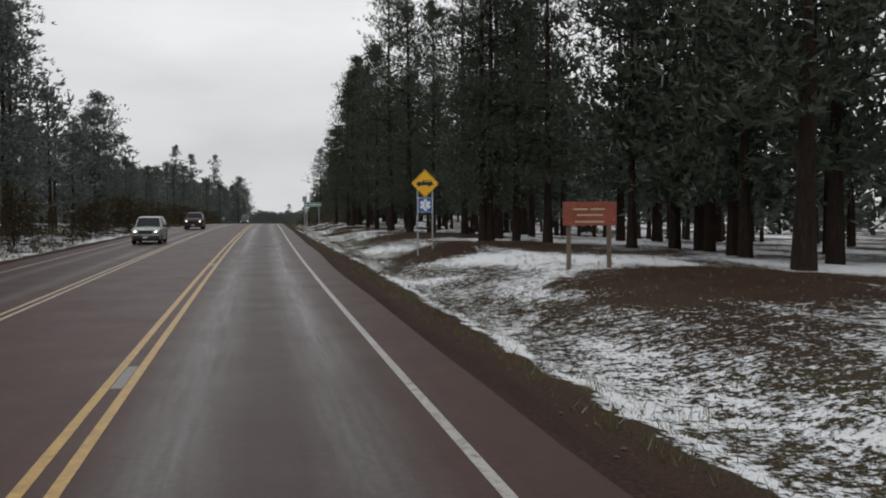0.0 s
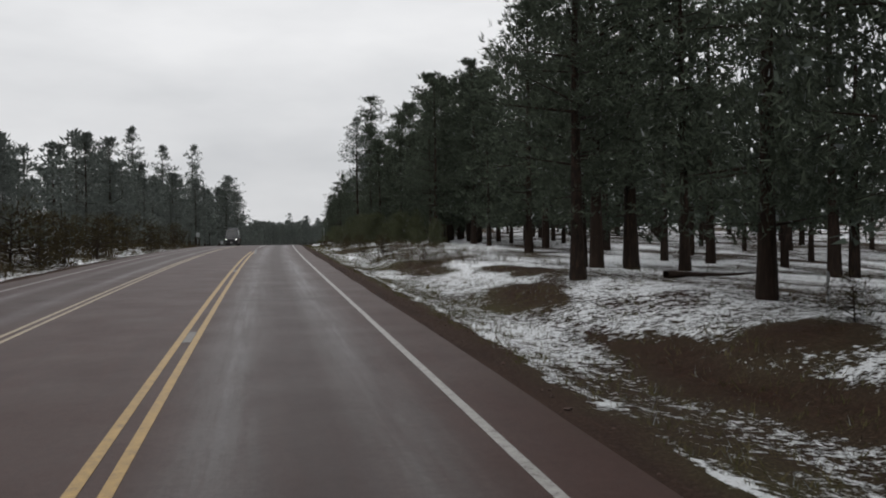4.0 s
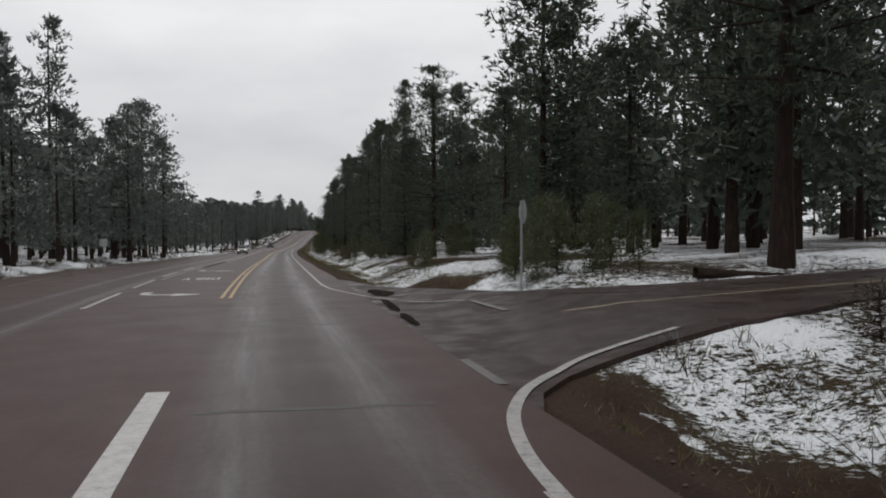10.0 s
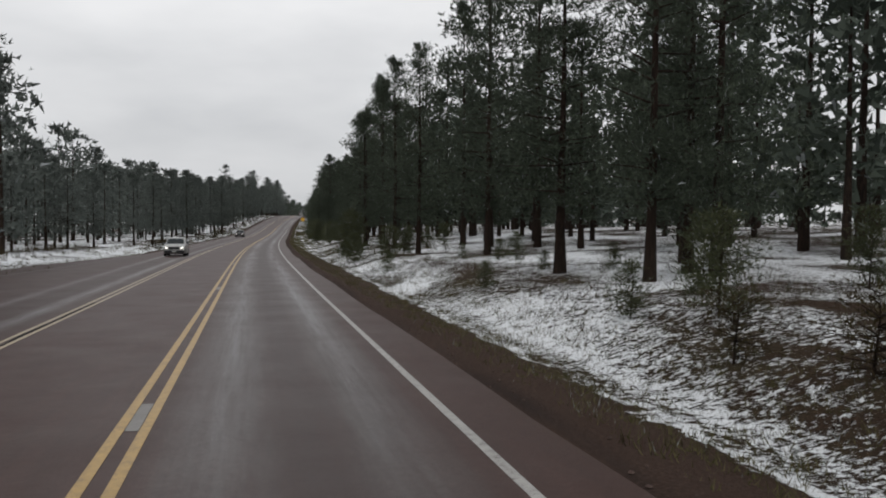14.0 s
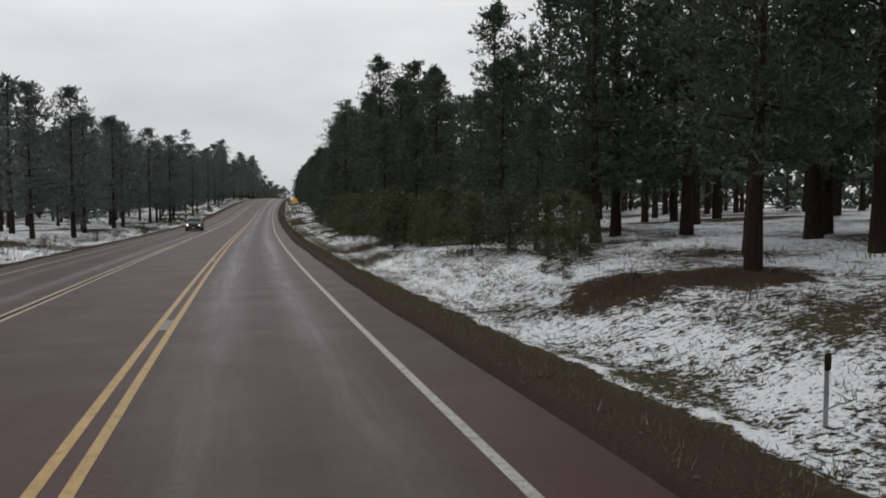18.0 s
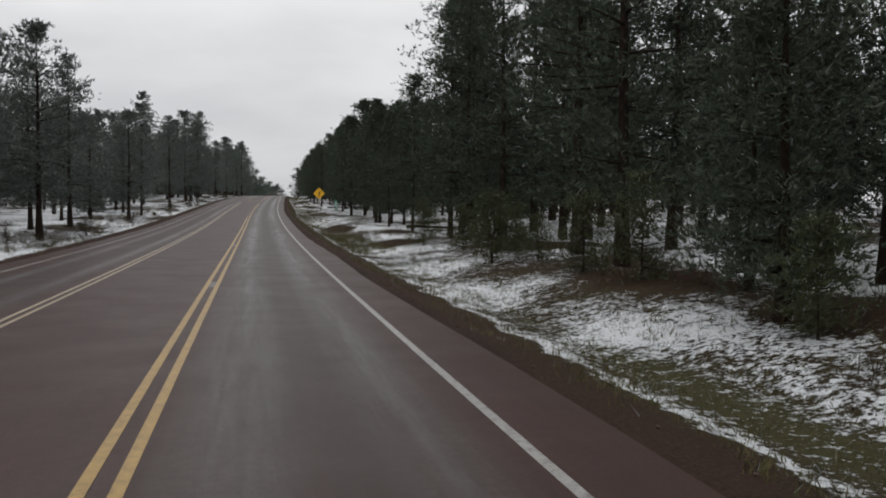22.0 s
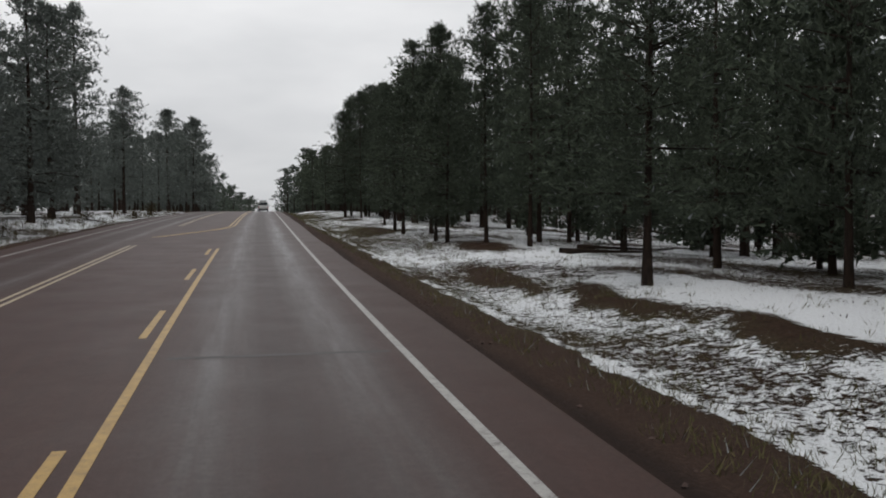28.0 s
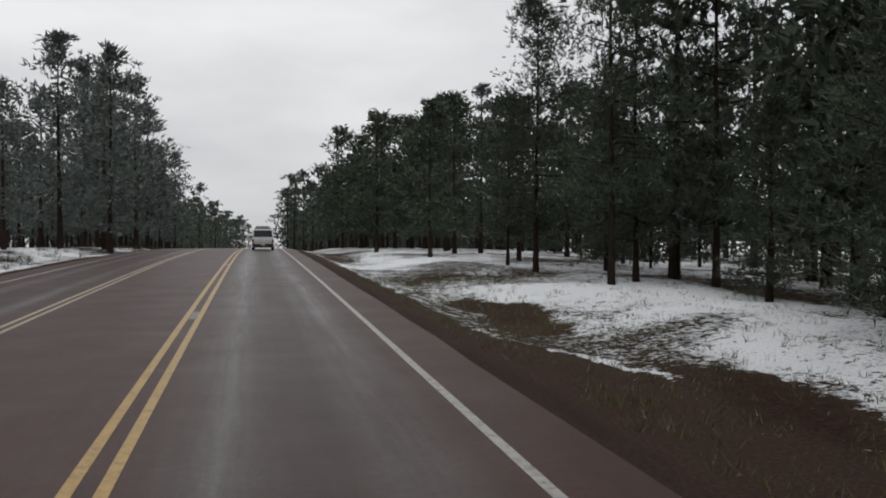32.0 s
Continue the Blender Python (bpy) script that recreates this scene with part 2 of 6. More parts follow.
    snow = m.math("SUBTRACT", snow, m.math("MULTIPLY", m.attribute("lush"), 0.045))
    snow = m.math("ADD", snow, m.math("MULTIPLY", m.attribute("drift"), 0.055))
    # the thin line of old snow where the verge meets the cinders
    rim = m.math("MULTIPLY", band(m, m.math("ADD", past, frayed), -0.12, 0.26), m.math("MULTIPLY", m.ramp(m.noise(v, 0.35, 4, 0.6), [(0.40, 0.0), (0.60, 0.12)]), m.math("GREATER_THAN", u, 0.0)))
    snow = m.math("ADD", snow, rim)
    deep = m.math("SUBTRACT", m.math("ABSOLUTE", m.math("ADD", u, 5.0)), 27.0)
    snow = m.math("SUBTRACT", snow, m.math("MULTIPLY", m.math("MINIMUM", m.math("MAXIMUM", m.math("DIVIDE", deep, 12.0), 0.0), 1.0), 0.025))
    cover = m.ramp(snow, [(0.514, 0.0), (0.538, 1.0)])
    white = m.ramp(speck, [(0.34, (0.46, 0.46, 0.46)), (0.52, (0.84, 0.86, 0.88))])
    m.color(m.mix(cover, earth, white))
    m.rough(m.mix(cover, 0.9, 0.6))
    m.bump(m.math("ADD", m.math("MULTIPLY", cover, 0.8), m.math("ADD", fine, m.math("MULTIPLY", speck, 0.9))), 0.9, 0.06)
    return m.m


def bark_material(name="pine_bark", tint=(1, 1, 1)):
    m = Mat(name, 0.9)
    m.b.inputs["Specular IOR Level"].default_value = 0.12
    v = m.coords("Object", (1, 1, 0.22))
    f = m.noise(v, 9, 6, 0.65, 0.5)
    cols = [(0.32, (0.010, 0.008, 0.007)), (0.52, (0.026, 0.018, 0.014)), (0.75, (0.058, 0.037, 0.027))]
    m.color(m.mix(m.math("MULTIPLY", m.orand(), 0.5), m.ramp(f, cols), (0.028, 0.018, 0.013)))
    m.bump(f, 0.9, 0.05)
    return m.m


def needle_material(name, dark, light, frost):
    m = Mat(name, 0.75)
    m.b.inputs["Specular IOR Level"].default_value = 0.08
    r, o = m.rand(), m.orand()
    base = m.mix(r, dark, light)
    base = m.mix(m.math("MULTIPLY", o, 0.45), base, tuple(c * 0.7 for c in dark))
    snow = m.ramp(r, [(1.0 - frost - 0.02, 0.0), (1.0 - frost, 1.0)])
    m.color(m.mix(snow, base, (0.24, 0.255, 0.26)))
    return m.m


def glass_material(name="tinted_car_glass", col=(0.012, 0.015, 0.017)):
    m = Mat(name, 0.08)
    m.color(col)
    m.b.inputs["Specular IOR Level"].default_value = 0.22
    return m.m


def lamp_material(name, col, strength):
    m = Mat(name, 0.2)
    m.color(col)
    if strength:
        m.b.inputs["Emission Color"].default_value = (*col, 1)
        m.b.inputs["Emission Strength"].default_value = strength
    return m.m


def car_paint(name, col, metal=0.3):
    m = Mat(name, 0.38, metal)
    v = m.coords()
    dirt = m.ramp(m.noise(v, 3.0, 5, 0.6), [(0.4, 0.0), (0.75, 0.3)])
    m.color(m.mix(dirt, col, (0.07, 0.06, 0.053)))
    m.b.inputs["Coat Weight"].default_value = 0.25
    return m.m


def mud_material():
    m = Mat("muddy_side_road_asphalt", 0.5)
    m.b.inputs["Specular IOR Level"].default_value = 0.2
    v = m.uv()
    mud = m.ramp(m.noise(v, 0.5, 6, 0.65), [(0.36, (0.013, 0.008, 0.007)), (0.52, (0.026, 0.016, 0.013)), (0.70, (0.048, 0.031, 0.026))])
    m.color(m.mix(m.ramp(m.noise(v, 14, 5, 0.75), [(0.40, 0.0), (0.65, 0.6)]), mud, (0.056, 0.035, 0.029)))
    m.rough(m.ramp(m.noise(v, 0.8, 4), [(0.40, 0.30), (0.60, 0.65)]))
    m.bump(m.noise(v, 30, 5, 0.7), 0.4, 0.01)
    return m.m


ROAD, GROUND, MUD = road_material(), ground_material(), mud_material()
WHITE_PAINT = paint_material("worn_white_road_paint", (0.47, 0.455, 0.43), 0.48)
FAINT_PAINT = paint_material("almost_worn_off_white_paint", (0.17, 0.165, 0.16), 0.56)
GHOST_PAINT = paint_material("grey_ghost_of_old_paint", (0.125, 0.118, 0.113), 0.5)
WIDE_PAINT = paint_material("bright_white_road_paint", (0.56, 0.545, 0.52), 0.42)
YELLOW_PAINT = paint_material("worn_yellow_road_paint", (0.50, 0.31, 0.085), 0.455)
PALE_PAINT = paint_material("faded_yellow_road_paint", (0.45, 0.36, 0.24), 0.42)
BARK = bark_material()
NEEDLES = needle_material("dark_pine_needles", (0.044, 0.054, 0.040), (0.088, 0.106, 0.074), 0.006)
# snow-dusted needles; the base is lightened further to stand in for mist
FROSTED_HAZE = needle_material("snow_dusted_hazed_needles", (0.086, 0.098, 0.088), (0.150, 0.169, 0.154), 0.02)
YOUNG = needle_material("young_pine_needles", (0.050, 0.058, 0.030), (0.108, 0.116, 0.060), 0.03)
FARGREEN = needle_material("distant_pine_needles", (0.052, 0.064, 0.052), (0.092, 0.110, 0.088), 0.004)
SHRUB = needle_material("olive_brown_shrub_leaves", (0.030, 0.024, 0.012), (0.078, 0.064, 0.030), 0.03)
BRUSH = needle_material("winter_brush_twigs", (0.035, 0.024, 0.014), (0.095, 0.075, 0.038), 0.05)
GRASS = needle_material("dry_and_green_grass", (0.060, 0.062, 0.022), (0.190, 0.160, 0.085), 0.05)
STEEL = plain("galvanised_steel", (0.36, 0.37, 0.38), 0.45, 0.7)
SIGN_BACK = plain("grey_sign_back", (0.30, 0.31, 0.31), 0.5, 0.4)
YELLOW_SIGN = plain("yellow_sign_sheeting", (0.78, 0.42, 0.012), 0.45, 0, 0.05)
BLACK_INK = plain("black_sign_ink", (0.012, 0.012, 0.012), 0.5)
BLUE_SIGN = plain("blue_sign_sheeting", (0.025, 0.085, 0.33), 0.4, 0, 0.05)
WHITE_SIGN = plain("white_sign_sheeting", (0.72, 0.75, 0.76), 0.4, 0, 0.05)
GREEN_SIGN = plain("green_sign_sheeting", (0.010, 0.165, 0.095), 0.4, 0, 0.05)
BOARD = plain("red_brown_painted_boards", (0.24, 0.062, 0.035), 0.75, 0, 0.2, 12)
TYRE = plain("black_rubber", (0.018, 0.018, 0.019), 0.85)
RIM = plain("alloy_rim", (0.30, 0.30, 0.31), 0.35, 0.8)
TRIM = plain("black_plastic_trim", (0.022, 0.022, 0.024), 0.55)
GLASS = glass_material()
PLATE = plain("plain_plate", (0.45, 0.45, 0.43), 0.5)
LIT = lamp_material("lit_headlamp", (1.0, 0.95, 0.85), 5.0)
UNLIT = lamp_material("clear_headlamp_lens", (0.55, 0.56, 0.58), 0)
TAIL = lamp_material("red_tail_lamp_lens", (0.25, 0.015, 0.012), 0)
WOOD = plain("weathered_wood", (0.14, 0.105, 0.075), 0.85, 0, 0.25, 14)
CUTWOOD = plain("sawn_pine_wood", (0.28, 0.19, 0.11), 0.8, 0, 0.2, 20)
WATER = Mat("puddle_water", 0.05).color((0.035, 0.024, 0.019)).m


KNOT_STEP, KNOT_FIRST = 60.0, -90.0
KNOT_X = [1.28, 1.91, 2.15, 3.09, 4.43, 6.77, 10.13, 14.67, 19.47, 25.39, 32.44, 40.08, 48.24, 57.66, 67.63, 78.03, 89.52, 101.52, 114.45, 128.19, 142.7, 157.96]
KNOT_Z = [-1.98, -0.69, 0.72, 2.31, 3.42, 3.88, 3.34, 1.82, 0.46, -0.76, -1.72, -2.09, -1.34, -0.06, 0.84, 0.86, -0.7, -2.69, -4.74, -6.77, -8.81, -10.87]
PINES_A = [(33.6, 18.2, 0.59, 21.7), (35.9, 19.1, 0.34, 19.7), (39.2, 19.7, 0.33, 19.6), (40.9, 20.0, 0.49, 20.9), (42.1, 19.3, 0.35, 19.8), (43.2, 17.4, 0.56, 21.5), (46.0, 13.7, 0.43, 20.4), (47.1, 12.2, 0.24, 18.9), (47.8, 10.9, 0.31, 19.5), (48.0, 10.5, 0.50, 21.0), (55.9, 22.1, 0.48, 20.8), (57.0, 13.8, 0.66, 22.3), (59.8, 12.1, 0.45, 20.6), (65.5, 18.8, 0.56, 21.5), (67.0, 9.4, 0.41, 20.3), (76.2, 21.1, 0.37, 20.0), (77.2, 9.3, 0.64, 22.1), (77.2, 13.2, 0.43, 20.4), (85.9, 9.2, 0.50, 18.0), (87.5, 19.6, 0.52, 18.2), (91.3, 8.9, 0.29, 16.3), (92.7, 13.8, 0.34, 16.7), (92.8, 13.2, 0.29, 16.3), (94.3, 11.9, 0.32, 16.6)]
PINES_B = [(95.8, 17.4, 0.32, 16.6), (99.9, 8.1, 0.49, 17.5), (101.1, 10.0, 0.35, 16.8), (103.3, 7.9, 0.45, 16.1), (105.6, 15.2, 0.38, 17.0), (106.3, 9.5, 0.29, 20.5), (110.5, 9.3, 0.40, 18.2), (119.0, 7.7, 0.59, 13.0), (127.1, 11.5, 0.43, 22.6), (128.0, 13.5, 0.70, 19.6), (128.0, 16.0, 0.55, 18.4), (128.2, 11.2, 0.51, 22.6), (141.0, 24.2, 0.82, 20.2), (163.2, 20.8, 0.95, 21.5), (268.2, 9.2, 0.39, 8.5), (289.2, 9.4, 0.52, 13.8), (300.1, 22.4, 0.29, 18.9), (306.2, 12.3, 0.44, 15.2), (313.2, 8.1, 0.36, 12.7), (318.7, 11.6, 0.43, 18.0), (318.9, 24.1, 0.49, 22.8), (324.1, 18.6, 0.53, 18.8), (341.2, 9.7, 0.38, 15.1), (342.3, 12.6, 0.40, 16.7)]
PINES_C = [(344.6, 12.8, 0.41, 16.3), (347.9, 9.2, 0.50, 13.2), (350.4, 15.7, 0.31, 20.4), (366.7, 22.0, 0.30, 14.9), (369.7, 12.2, 0.40, 17.9), (372.3, 19.4, 0.32, 15.2), (376.5, 17.7, 0.44, 21.3), (377.7, 9.2, 0.27, 15.1), (383.2, 15.9, 0.67, 22.9), (392.9, 16.0, 0.41, 21.7), (396.5, 10.3, 0.34, 17.6), (397.7, 24.7, 0.32, 20.5), (407.2, 8.7, 0.50, 13.9), (412.3, 9.4, 0.27, 14.9), (416.4, 22.7, 0.38, 15.8), (418.1, 11.9, 0.50, 18.8), (420.3, 20.0, 0.41, 21.2), (420.6, 19.1, 0.23, 17.9), (424.9, 9.9, 0.42, 15.6), (426.5, 14.7, 0.54, 17.6), (430.0, 13.1, 0.44, 21.1), (433.0, 17.3, 0.66, 17.5), (435.0, 19.3, 0.95, 17.5), (445.0, 15.1, 0.48, 21.8)]
PINES_D = [(463.0, 25.0, 0.49, 16.9), (472.0, 20.9, 0.61, 18.1), (537.0, 16.1, 0.49, 17.1), (537.4, 22.7, 0.33, 20.7), (538.7, 21.6, 0.38, 17.4), (540.0, 15.4, 0.43, 17.9), (540.7, 14.2, 0.34, 18.5), (544.9, 9.8, 0.42, 15.3), (548.7, 11.1, 0.45, 14.9), (549.3, 9.7, 0.26, 14.9), (551.8, 11.2, 0.68, 17.9), (553.0, 16.5, 0.39, 20.5), (561.5, 23.2, 0.29, 15.6), (566.2, 15.1, 0.74, 19.8), (566.9, 23.9, 0.39, 16.5), (571.5, 9.0, 0.20, 9.0), (572.0, 16.0, 0.46, 17.2), (574.7, 10.9, 0.32, 9.6), (578.2, 18.3, 0.31, 11.2), (579.3, 10.4, 0.34, 10.8), (582.8, 9.7, 0.36, 11.4), (583.3, 9.4, 0.43, 11.3), (590.6, 19.5, 0.36, 9.8), (595.2, 17.3, 0.36, 13.6)]
PINES_E = [(598.0, 11.2, 0.55, 13.9), (606.9, 11.0, 0.41, 14.7), (607.3, 9.2, 0.41, 12.7), (610.9, 12.6, 0.42, 14.4), (621.5, 9.2, 0.29, 11.6), (628.4, 13.6, 0.26, 15.6), (631.1, 15.1, 0.25, 16.3), (631.4, 10.5, 0.39, 12.6), (633.1, 19.0, 0.28, 16.6), (635.6, 16.8, 0.30, 16.7), (636.1, 15.8, 0.34, 17.1), (641.1, 12.8, 0.20, 14.9), (642.3, 18.7, 0.26, 16.4), (642.4, 14.7, 0.20, 15.8), (648.0, 12.7, 0.23, 14.9), (648.8, 7.6, 0.34, 9.8), (654.6, 12.8, 0.26, 14.4), (658.0, 12.0, 0.21, 15.2), (665.1, 9.8, 0.23, 11.7), (667.9, 8.5, 0.21, 11.0), (669.4, 7.0, 0.22, 7.9), (671.1, 6.8, 0.25, 7.1), (671.2, 12.2, 0.27, 13.8), (672.2, 14.2, 0.24, 14.3)]
PINES_F = [(676.0, 23.7, 0.30, 12.8), (677.7, 7.9, 0.26, 9.7), (679.2, 6.5, 0.23, 8.5), (683.5, 6.6, 0.22, 8.5), (691.0, 21.3, 0.40, 17.0), (692.5, 18.9, 0.35, 16.5), (693.5, 7.4, 0.23, 6.7), (694.8, 25.0, 0.25, 11.6), (714.8, 8.0, 0.22, 12.4), (716.6, 10.6, 0.27, 13.7), (720.7, 9.1, 0.24, 13.0), (721.1, 9.6, 0.21, 13.8), (721.3, 7.0, 0.32, 11.1), (724.7, 8.0, 0.24, 12.8), (725.6, 20.3, 0.35, 18.4), (725.9, 15.3, 0.22, 17.2), (739.9, 19.8, 0.25, 17.5), (741.4, 18.3, 0.45, 19.3), (742.0, 23.9, 0.26, 17.6), (743.4, 17.3, 0.26, 17.6), (747.2, 10.2, 0.21, 15.8), (748.2, 14.9, 0.29, 17.9), (752.4, 15.4, 0.23, 17.3)]
# height of the pines every 10 m along the road, from station 20: first and second rank and woods on the right, then on the left
STAND_RIGHT = [26, 26, 26, 26, 26, 26, 26, 26, 26, 20.1, 19.1, 17, 15.8, 16, 16.2, 16.5, 16.8, 14.1, 15.5, 11.2, 18.9, 17.2, 20.7, 20.2, 10.6, 8.5, 7.8, 13.1, 15.2, 17.3, 15.8, 13.9, 15.3, 14.5, 13.2, 14.4, 15.6, 14, 16.1, 16.1, 15.5, 17.4, 14.2, 11.6, 13, 11.3, 13, 14.7, 15.6, 15.5, 15.8, 15.4, 14.3, 15.4, 15.2, 14.2, 12.8, 13, 12.7, 12.8, 12.5, 12.6, 12, 11.4, 11.7, 11.8, 12.4, 12.9, 11.7, 13, 13.7, 15.2, 15.5, 15.1, 8.8, 9.7, 12, 12.9, 13.3, 13.8, 14.4, 15.1, 15.8, 16.3, 16.6, 16.9, 17.2, 26]
STAND_BACK = [26, 26, 26, 26, 26, 26, 26, 26, 26, 26, 26, 26, 26, 26, 26, 26, 26, 19.4, 21.3, 13.6, 26, 19.1, 16.4, 18, 20, 22.7, 12.2, 15.5, 20.6, 25.5, 22.6, 16.8, 17.6, 17.3, 18.3, 26, 25.6, 23.5, 23.2, 22.3, 20.1, 16.8, 18, 19.3, 20.9, 26, 26, 26, 21.9, 21.7, 23.1, 17.1, 16.7, 18.7, 20.9, 23, 25.3, 9.5, 14.6, 17.2, 19.3, 20.1, 22.1, 24.4, 10.7, 14.4, 21.5, 22.7, 19.9, 21.5, 21.5, 21.6, 22.2, 21.7, 23.2, 23.1, 17.5, 12.6, 13.4, 26, 16.2, 17.1, 19.8, 22.5, 23.8, 25.6, 26, 26]
WOODS_RIGHT = [24, 24, 24, 24, 24, 24, 24, 24, 24, 24, 24, 24, 24, 24, 24, 24, 24, 24, 24, 24, 24, 24, 24, 24, 15.2, 18.2, 24, 24, 24, 24, 20.1, 15.8, 21.1, 24, 24, 20.7, 14.4, 16.4, 21.3, 20.4, 24, 24, 10.2, 14.7, 19.2, 24, 24, 24, 24, 24, 24, 24, 24, 13.5, 24, 24, 24, 24, 24, 24, 24, 24, 15.9, 17.2, 19.4, 23.8, 24, 22.8, 20.7, 19.2, 23.7, 24, 24, 24, 24, 24, 24, 24, 24, 24, 24, 24, 24, 23.1, 24, 24, 24, 24]
STAND_LEFT = [22, 22, 22, 22, 22, 22, 22, 14.1, 12.6, 10.9, 10.8, 9.2, 9.4, 9.6, 9.6, 9.1, 10.5, 12.8, 11.6, 12.1, 12, 12.9, 10.3, 9.9, 13.9, 11.5, 15, 15.6, 16.5, 15.4, 16.6, 17.3, 19.4, 20.6, 20.9, 21.1, 16.4, 17.5, 10.5, 10, 10, 10, 10.3, 10.4, 11.7, 11.2, 14.8, 14.6, 14.6, 15, 15, 14.6, 14.2, 15, 15.3, 14.7, 11, 11.5, 12.3, 13.2, 12.9, 13.9, 15.5, 17.5, 18.3, 18.8, 16, 17, 17.6, 18.6, 16.5, 17.7, 14.7, 12.4, 12.6, 12, 14.6, 15.2, 18.1, 19.9, 21.4, 22, 22, 22, 22, 20.4, 20.3, 20.1]
WOODS_LEFT = [24, 24, 24, 24, 24, 24, 24, 24, 24, 24, 24, 24, 22.7, 21.6, 17.5, 16.5, 14.3, 13.9, 14.8, 13.9, 12.6, 13.1, 13.9, 14.8, 17.8, 16.5, 22.1, 17, 15.2, 16.7, 20.5, 22.8, 24, 24, 24, 23.1, 22.6, 24, 24, 24, 24, 24, 24, 24, 24, 24, 24, 15.5, 14.6, 15.8, 17.4, 19.8, 23.1, 19, 19.9, 21.7, 22.9, 21.8, 21.1, 21.1, 22.6, 20.6, 15.4, 15.4, 16, 18, 18.9, 19.9, 21.5, 24, 24, 24, 24, 24, 24, 24, 24, 24, 24, 20.5, 19.9, 18.9, 21.8, 24, 24, 24, 24, 24]


# ---- the road's line: station = world y of its right edge line, u = metres to the right of that line ----
def spline(knots, y):
    n, h = len(knots), KNOT_STEP
    v = np.array(knots)
    a = np.diag(np.full(n, 4.0)) + np.diag(np.ones(n - 1), 1) + np.diag(np.ones(n - 1), -1)
    a[0], a[-1] = np.eye(n)[0], np.eye(n)[-1]
    rhs = np.zeros(n)
    rhs[1:-1] = 6 * (v[2:] - 2 * v[1:-1] + v[:-2]) / h**2
    m = np.linalg.solve(a, rhs)
    y = np.asarray(y, float)
    lo, hi = KNOT_FIRST, KNOT_FIRST + h * (n - 1)
    yc = np.clip(y, lo, hi)
    i = np.clip(((yc - lo) // h).astype(int), 0, n - 2)
    p = lo + h * i
    a, c = (p + h - yc) / h, (yc - p) / h
    out = a * v[i] + c * v[i + 1] + ((a**3 - a) * m[i] + (c**3 - c) * m[i + 1]) * h * h / 6
    first = (v[1] - v[0]) / h - h / 6 * m[1]
    last = (v[-1] - v[-2]) / h + h / 6 * m[-2]
    return out + np.where(y < lo, (y - lo) * first, 0) + np.where(y > hi, (y - hi) * last, 0)


def line_x(y):
    return spline(KNOT_X, y)


def line_z(y):
    return spline(KNOT_Z, y)


def hills(s, u):
    """Smooth rise and fall of the natural ground, in metres."""
    return (0.5 * np.sin(s * 0.031 + u * 0.045) + 0.5 * np.sin(s * 0.017 - u * 0.06 + 1.3)) * 0.16


def left_edge(s):
    """Lateral place of the pavement's left edge, with the wider stretch past the junction."""
    s = np.asarray(s, float)
    t = np.clip((s - 238) / 34, 0, 1) * np.clip((405 - s) / 40, 0, 1)
    return -12.0 - 4.2 * t * t * (3 - 2 * t)


def side_lo(u):
    """Near edge of the side road, whose mouth flares towards the highway."""
    return np.interp(u, [0.6, 1.4, 2.2, 3.2, 4.6, 6.2, 7.8, 11.0, 60.0], [235.5, 238.0, 239.2, 239.9, 240.6, 241.2, 241.9, 243.5, 243.6])


def side_hi(u):
    return np.interp(u, [0.6, 1.7, 2.6, 3.5, 4.2, 5.2, 6.5, 9.0, 13.0, 60.0], [272.0, 267.0, 261.0, 258.2, 255.5, 252.2, 251.2, 250.4, 250.2, 250.2])


def side_h(u):
    """The side road climbs away from the highway."""
    return -0.015 + np.interp(u, [2.2, 6.0, 20.0], [0.0, 0.5, 1.2])


def by_side_road(s, u, margin):
    return (u > 0) & (u < 62) & (s > side_lo(u) - margin) & (s < side_hi(u) + margin)


# the bank right of the ditch: station, its height 9 m from the line, its cross slope further out
BANK_S = [-200, 0, 60, 100, 135, 170, 225, 240, 252, 268, 330, 360, 400, 425, 470, 520, 570, 620, 660, 700, 730, 760, 1200]
BANK_H = [0.12, 0.15, 0.20, 0.25, 0.28, 0.30, 0.20, 0.40, 0.85, 0.70, 0.75, 0.62, 0.45, 0.65, 0.50, 0.30, 0.20, 0.10, 0.0, -0.12, -0.05, 0.05, 0.1]
BANK_RISE = [0, 0, -0.02, -0.06, -0.06, -0.02, 0.02, 0.05, 0.07, 0.04, 0.03, 0.045, 0.06, 0.06, 0.05, 0.045, 0.045, 0.0, -0.05, -0.07, -0.06, -0.03, 0]


def ground_h(s, u):
    """Height of the ground above the road's surface."""
    s, u = np.asarray(s, float), np.asarray(u, float)
    bank = np.interp(s, BANK_S, BANK_H)
    ditch = np.interp(u, [0.9, 1.4, 3.2, 4.4], [-0.10, -0.10, -0.36, -0.36])
    t = np.clip((u - 4.2) / 4.8, 0, 1)
    h = ditch + (bank + 0.36) * t * (2 - t) + np.interp(s, BANK_S, BANK_RISE) * (np.clip(u, 9, 45) - 9)
    e = left_edge(s)
    h = np.where(u < -3, np.interp(e - u, [-0.3, 0.3, 2.2, 3.4, 6.0, 9.0], [-0.10, -0.10, -0.30, -0.28, 0.10, 0.2]), h)
    far = np.clip((np.abs(u + 5) - 13) / 10, 0, 1)
    mouth = np.maximum(side_lo(u) - s, s - side_hi(u))
    flat = np.clip((3.4 - mouth) / 2.6, 0, 1) * (u > -3)
    return (h + hills(s, u) * far) * (1 - flat) + (side_h(u) - 0.10) * flat + soil_at(s, u)[1]


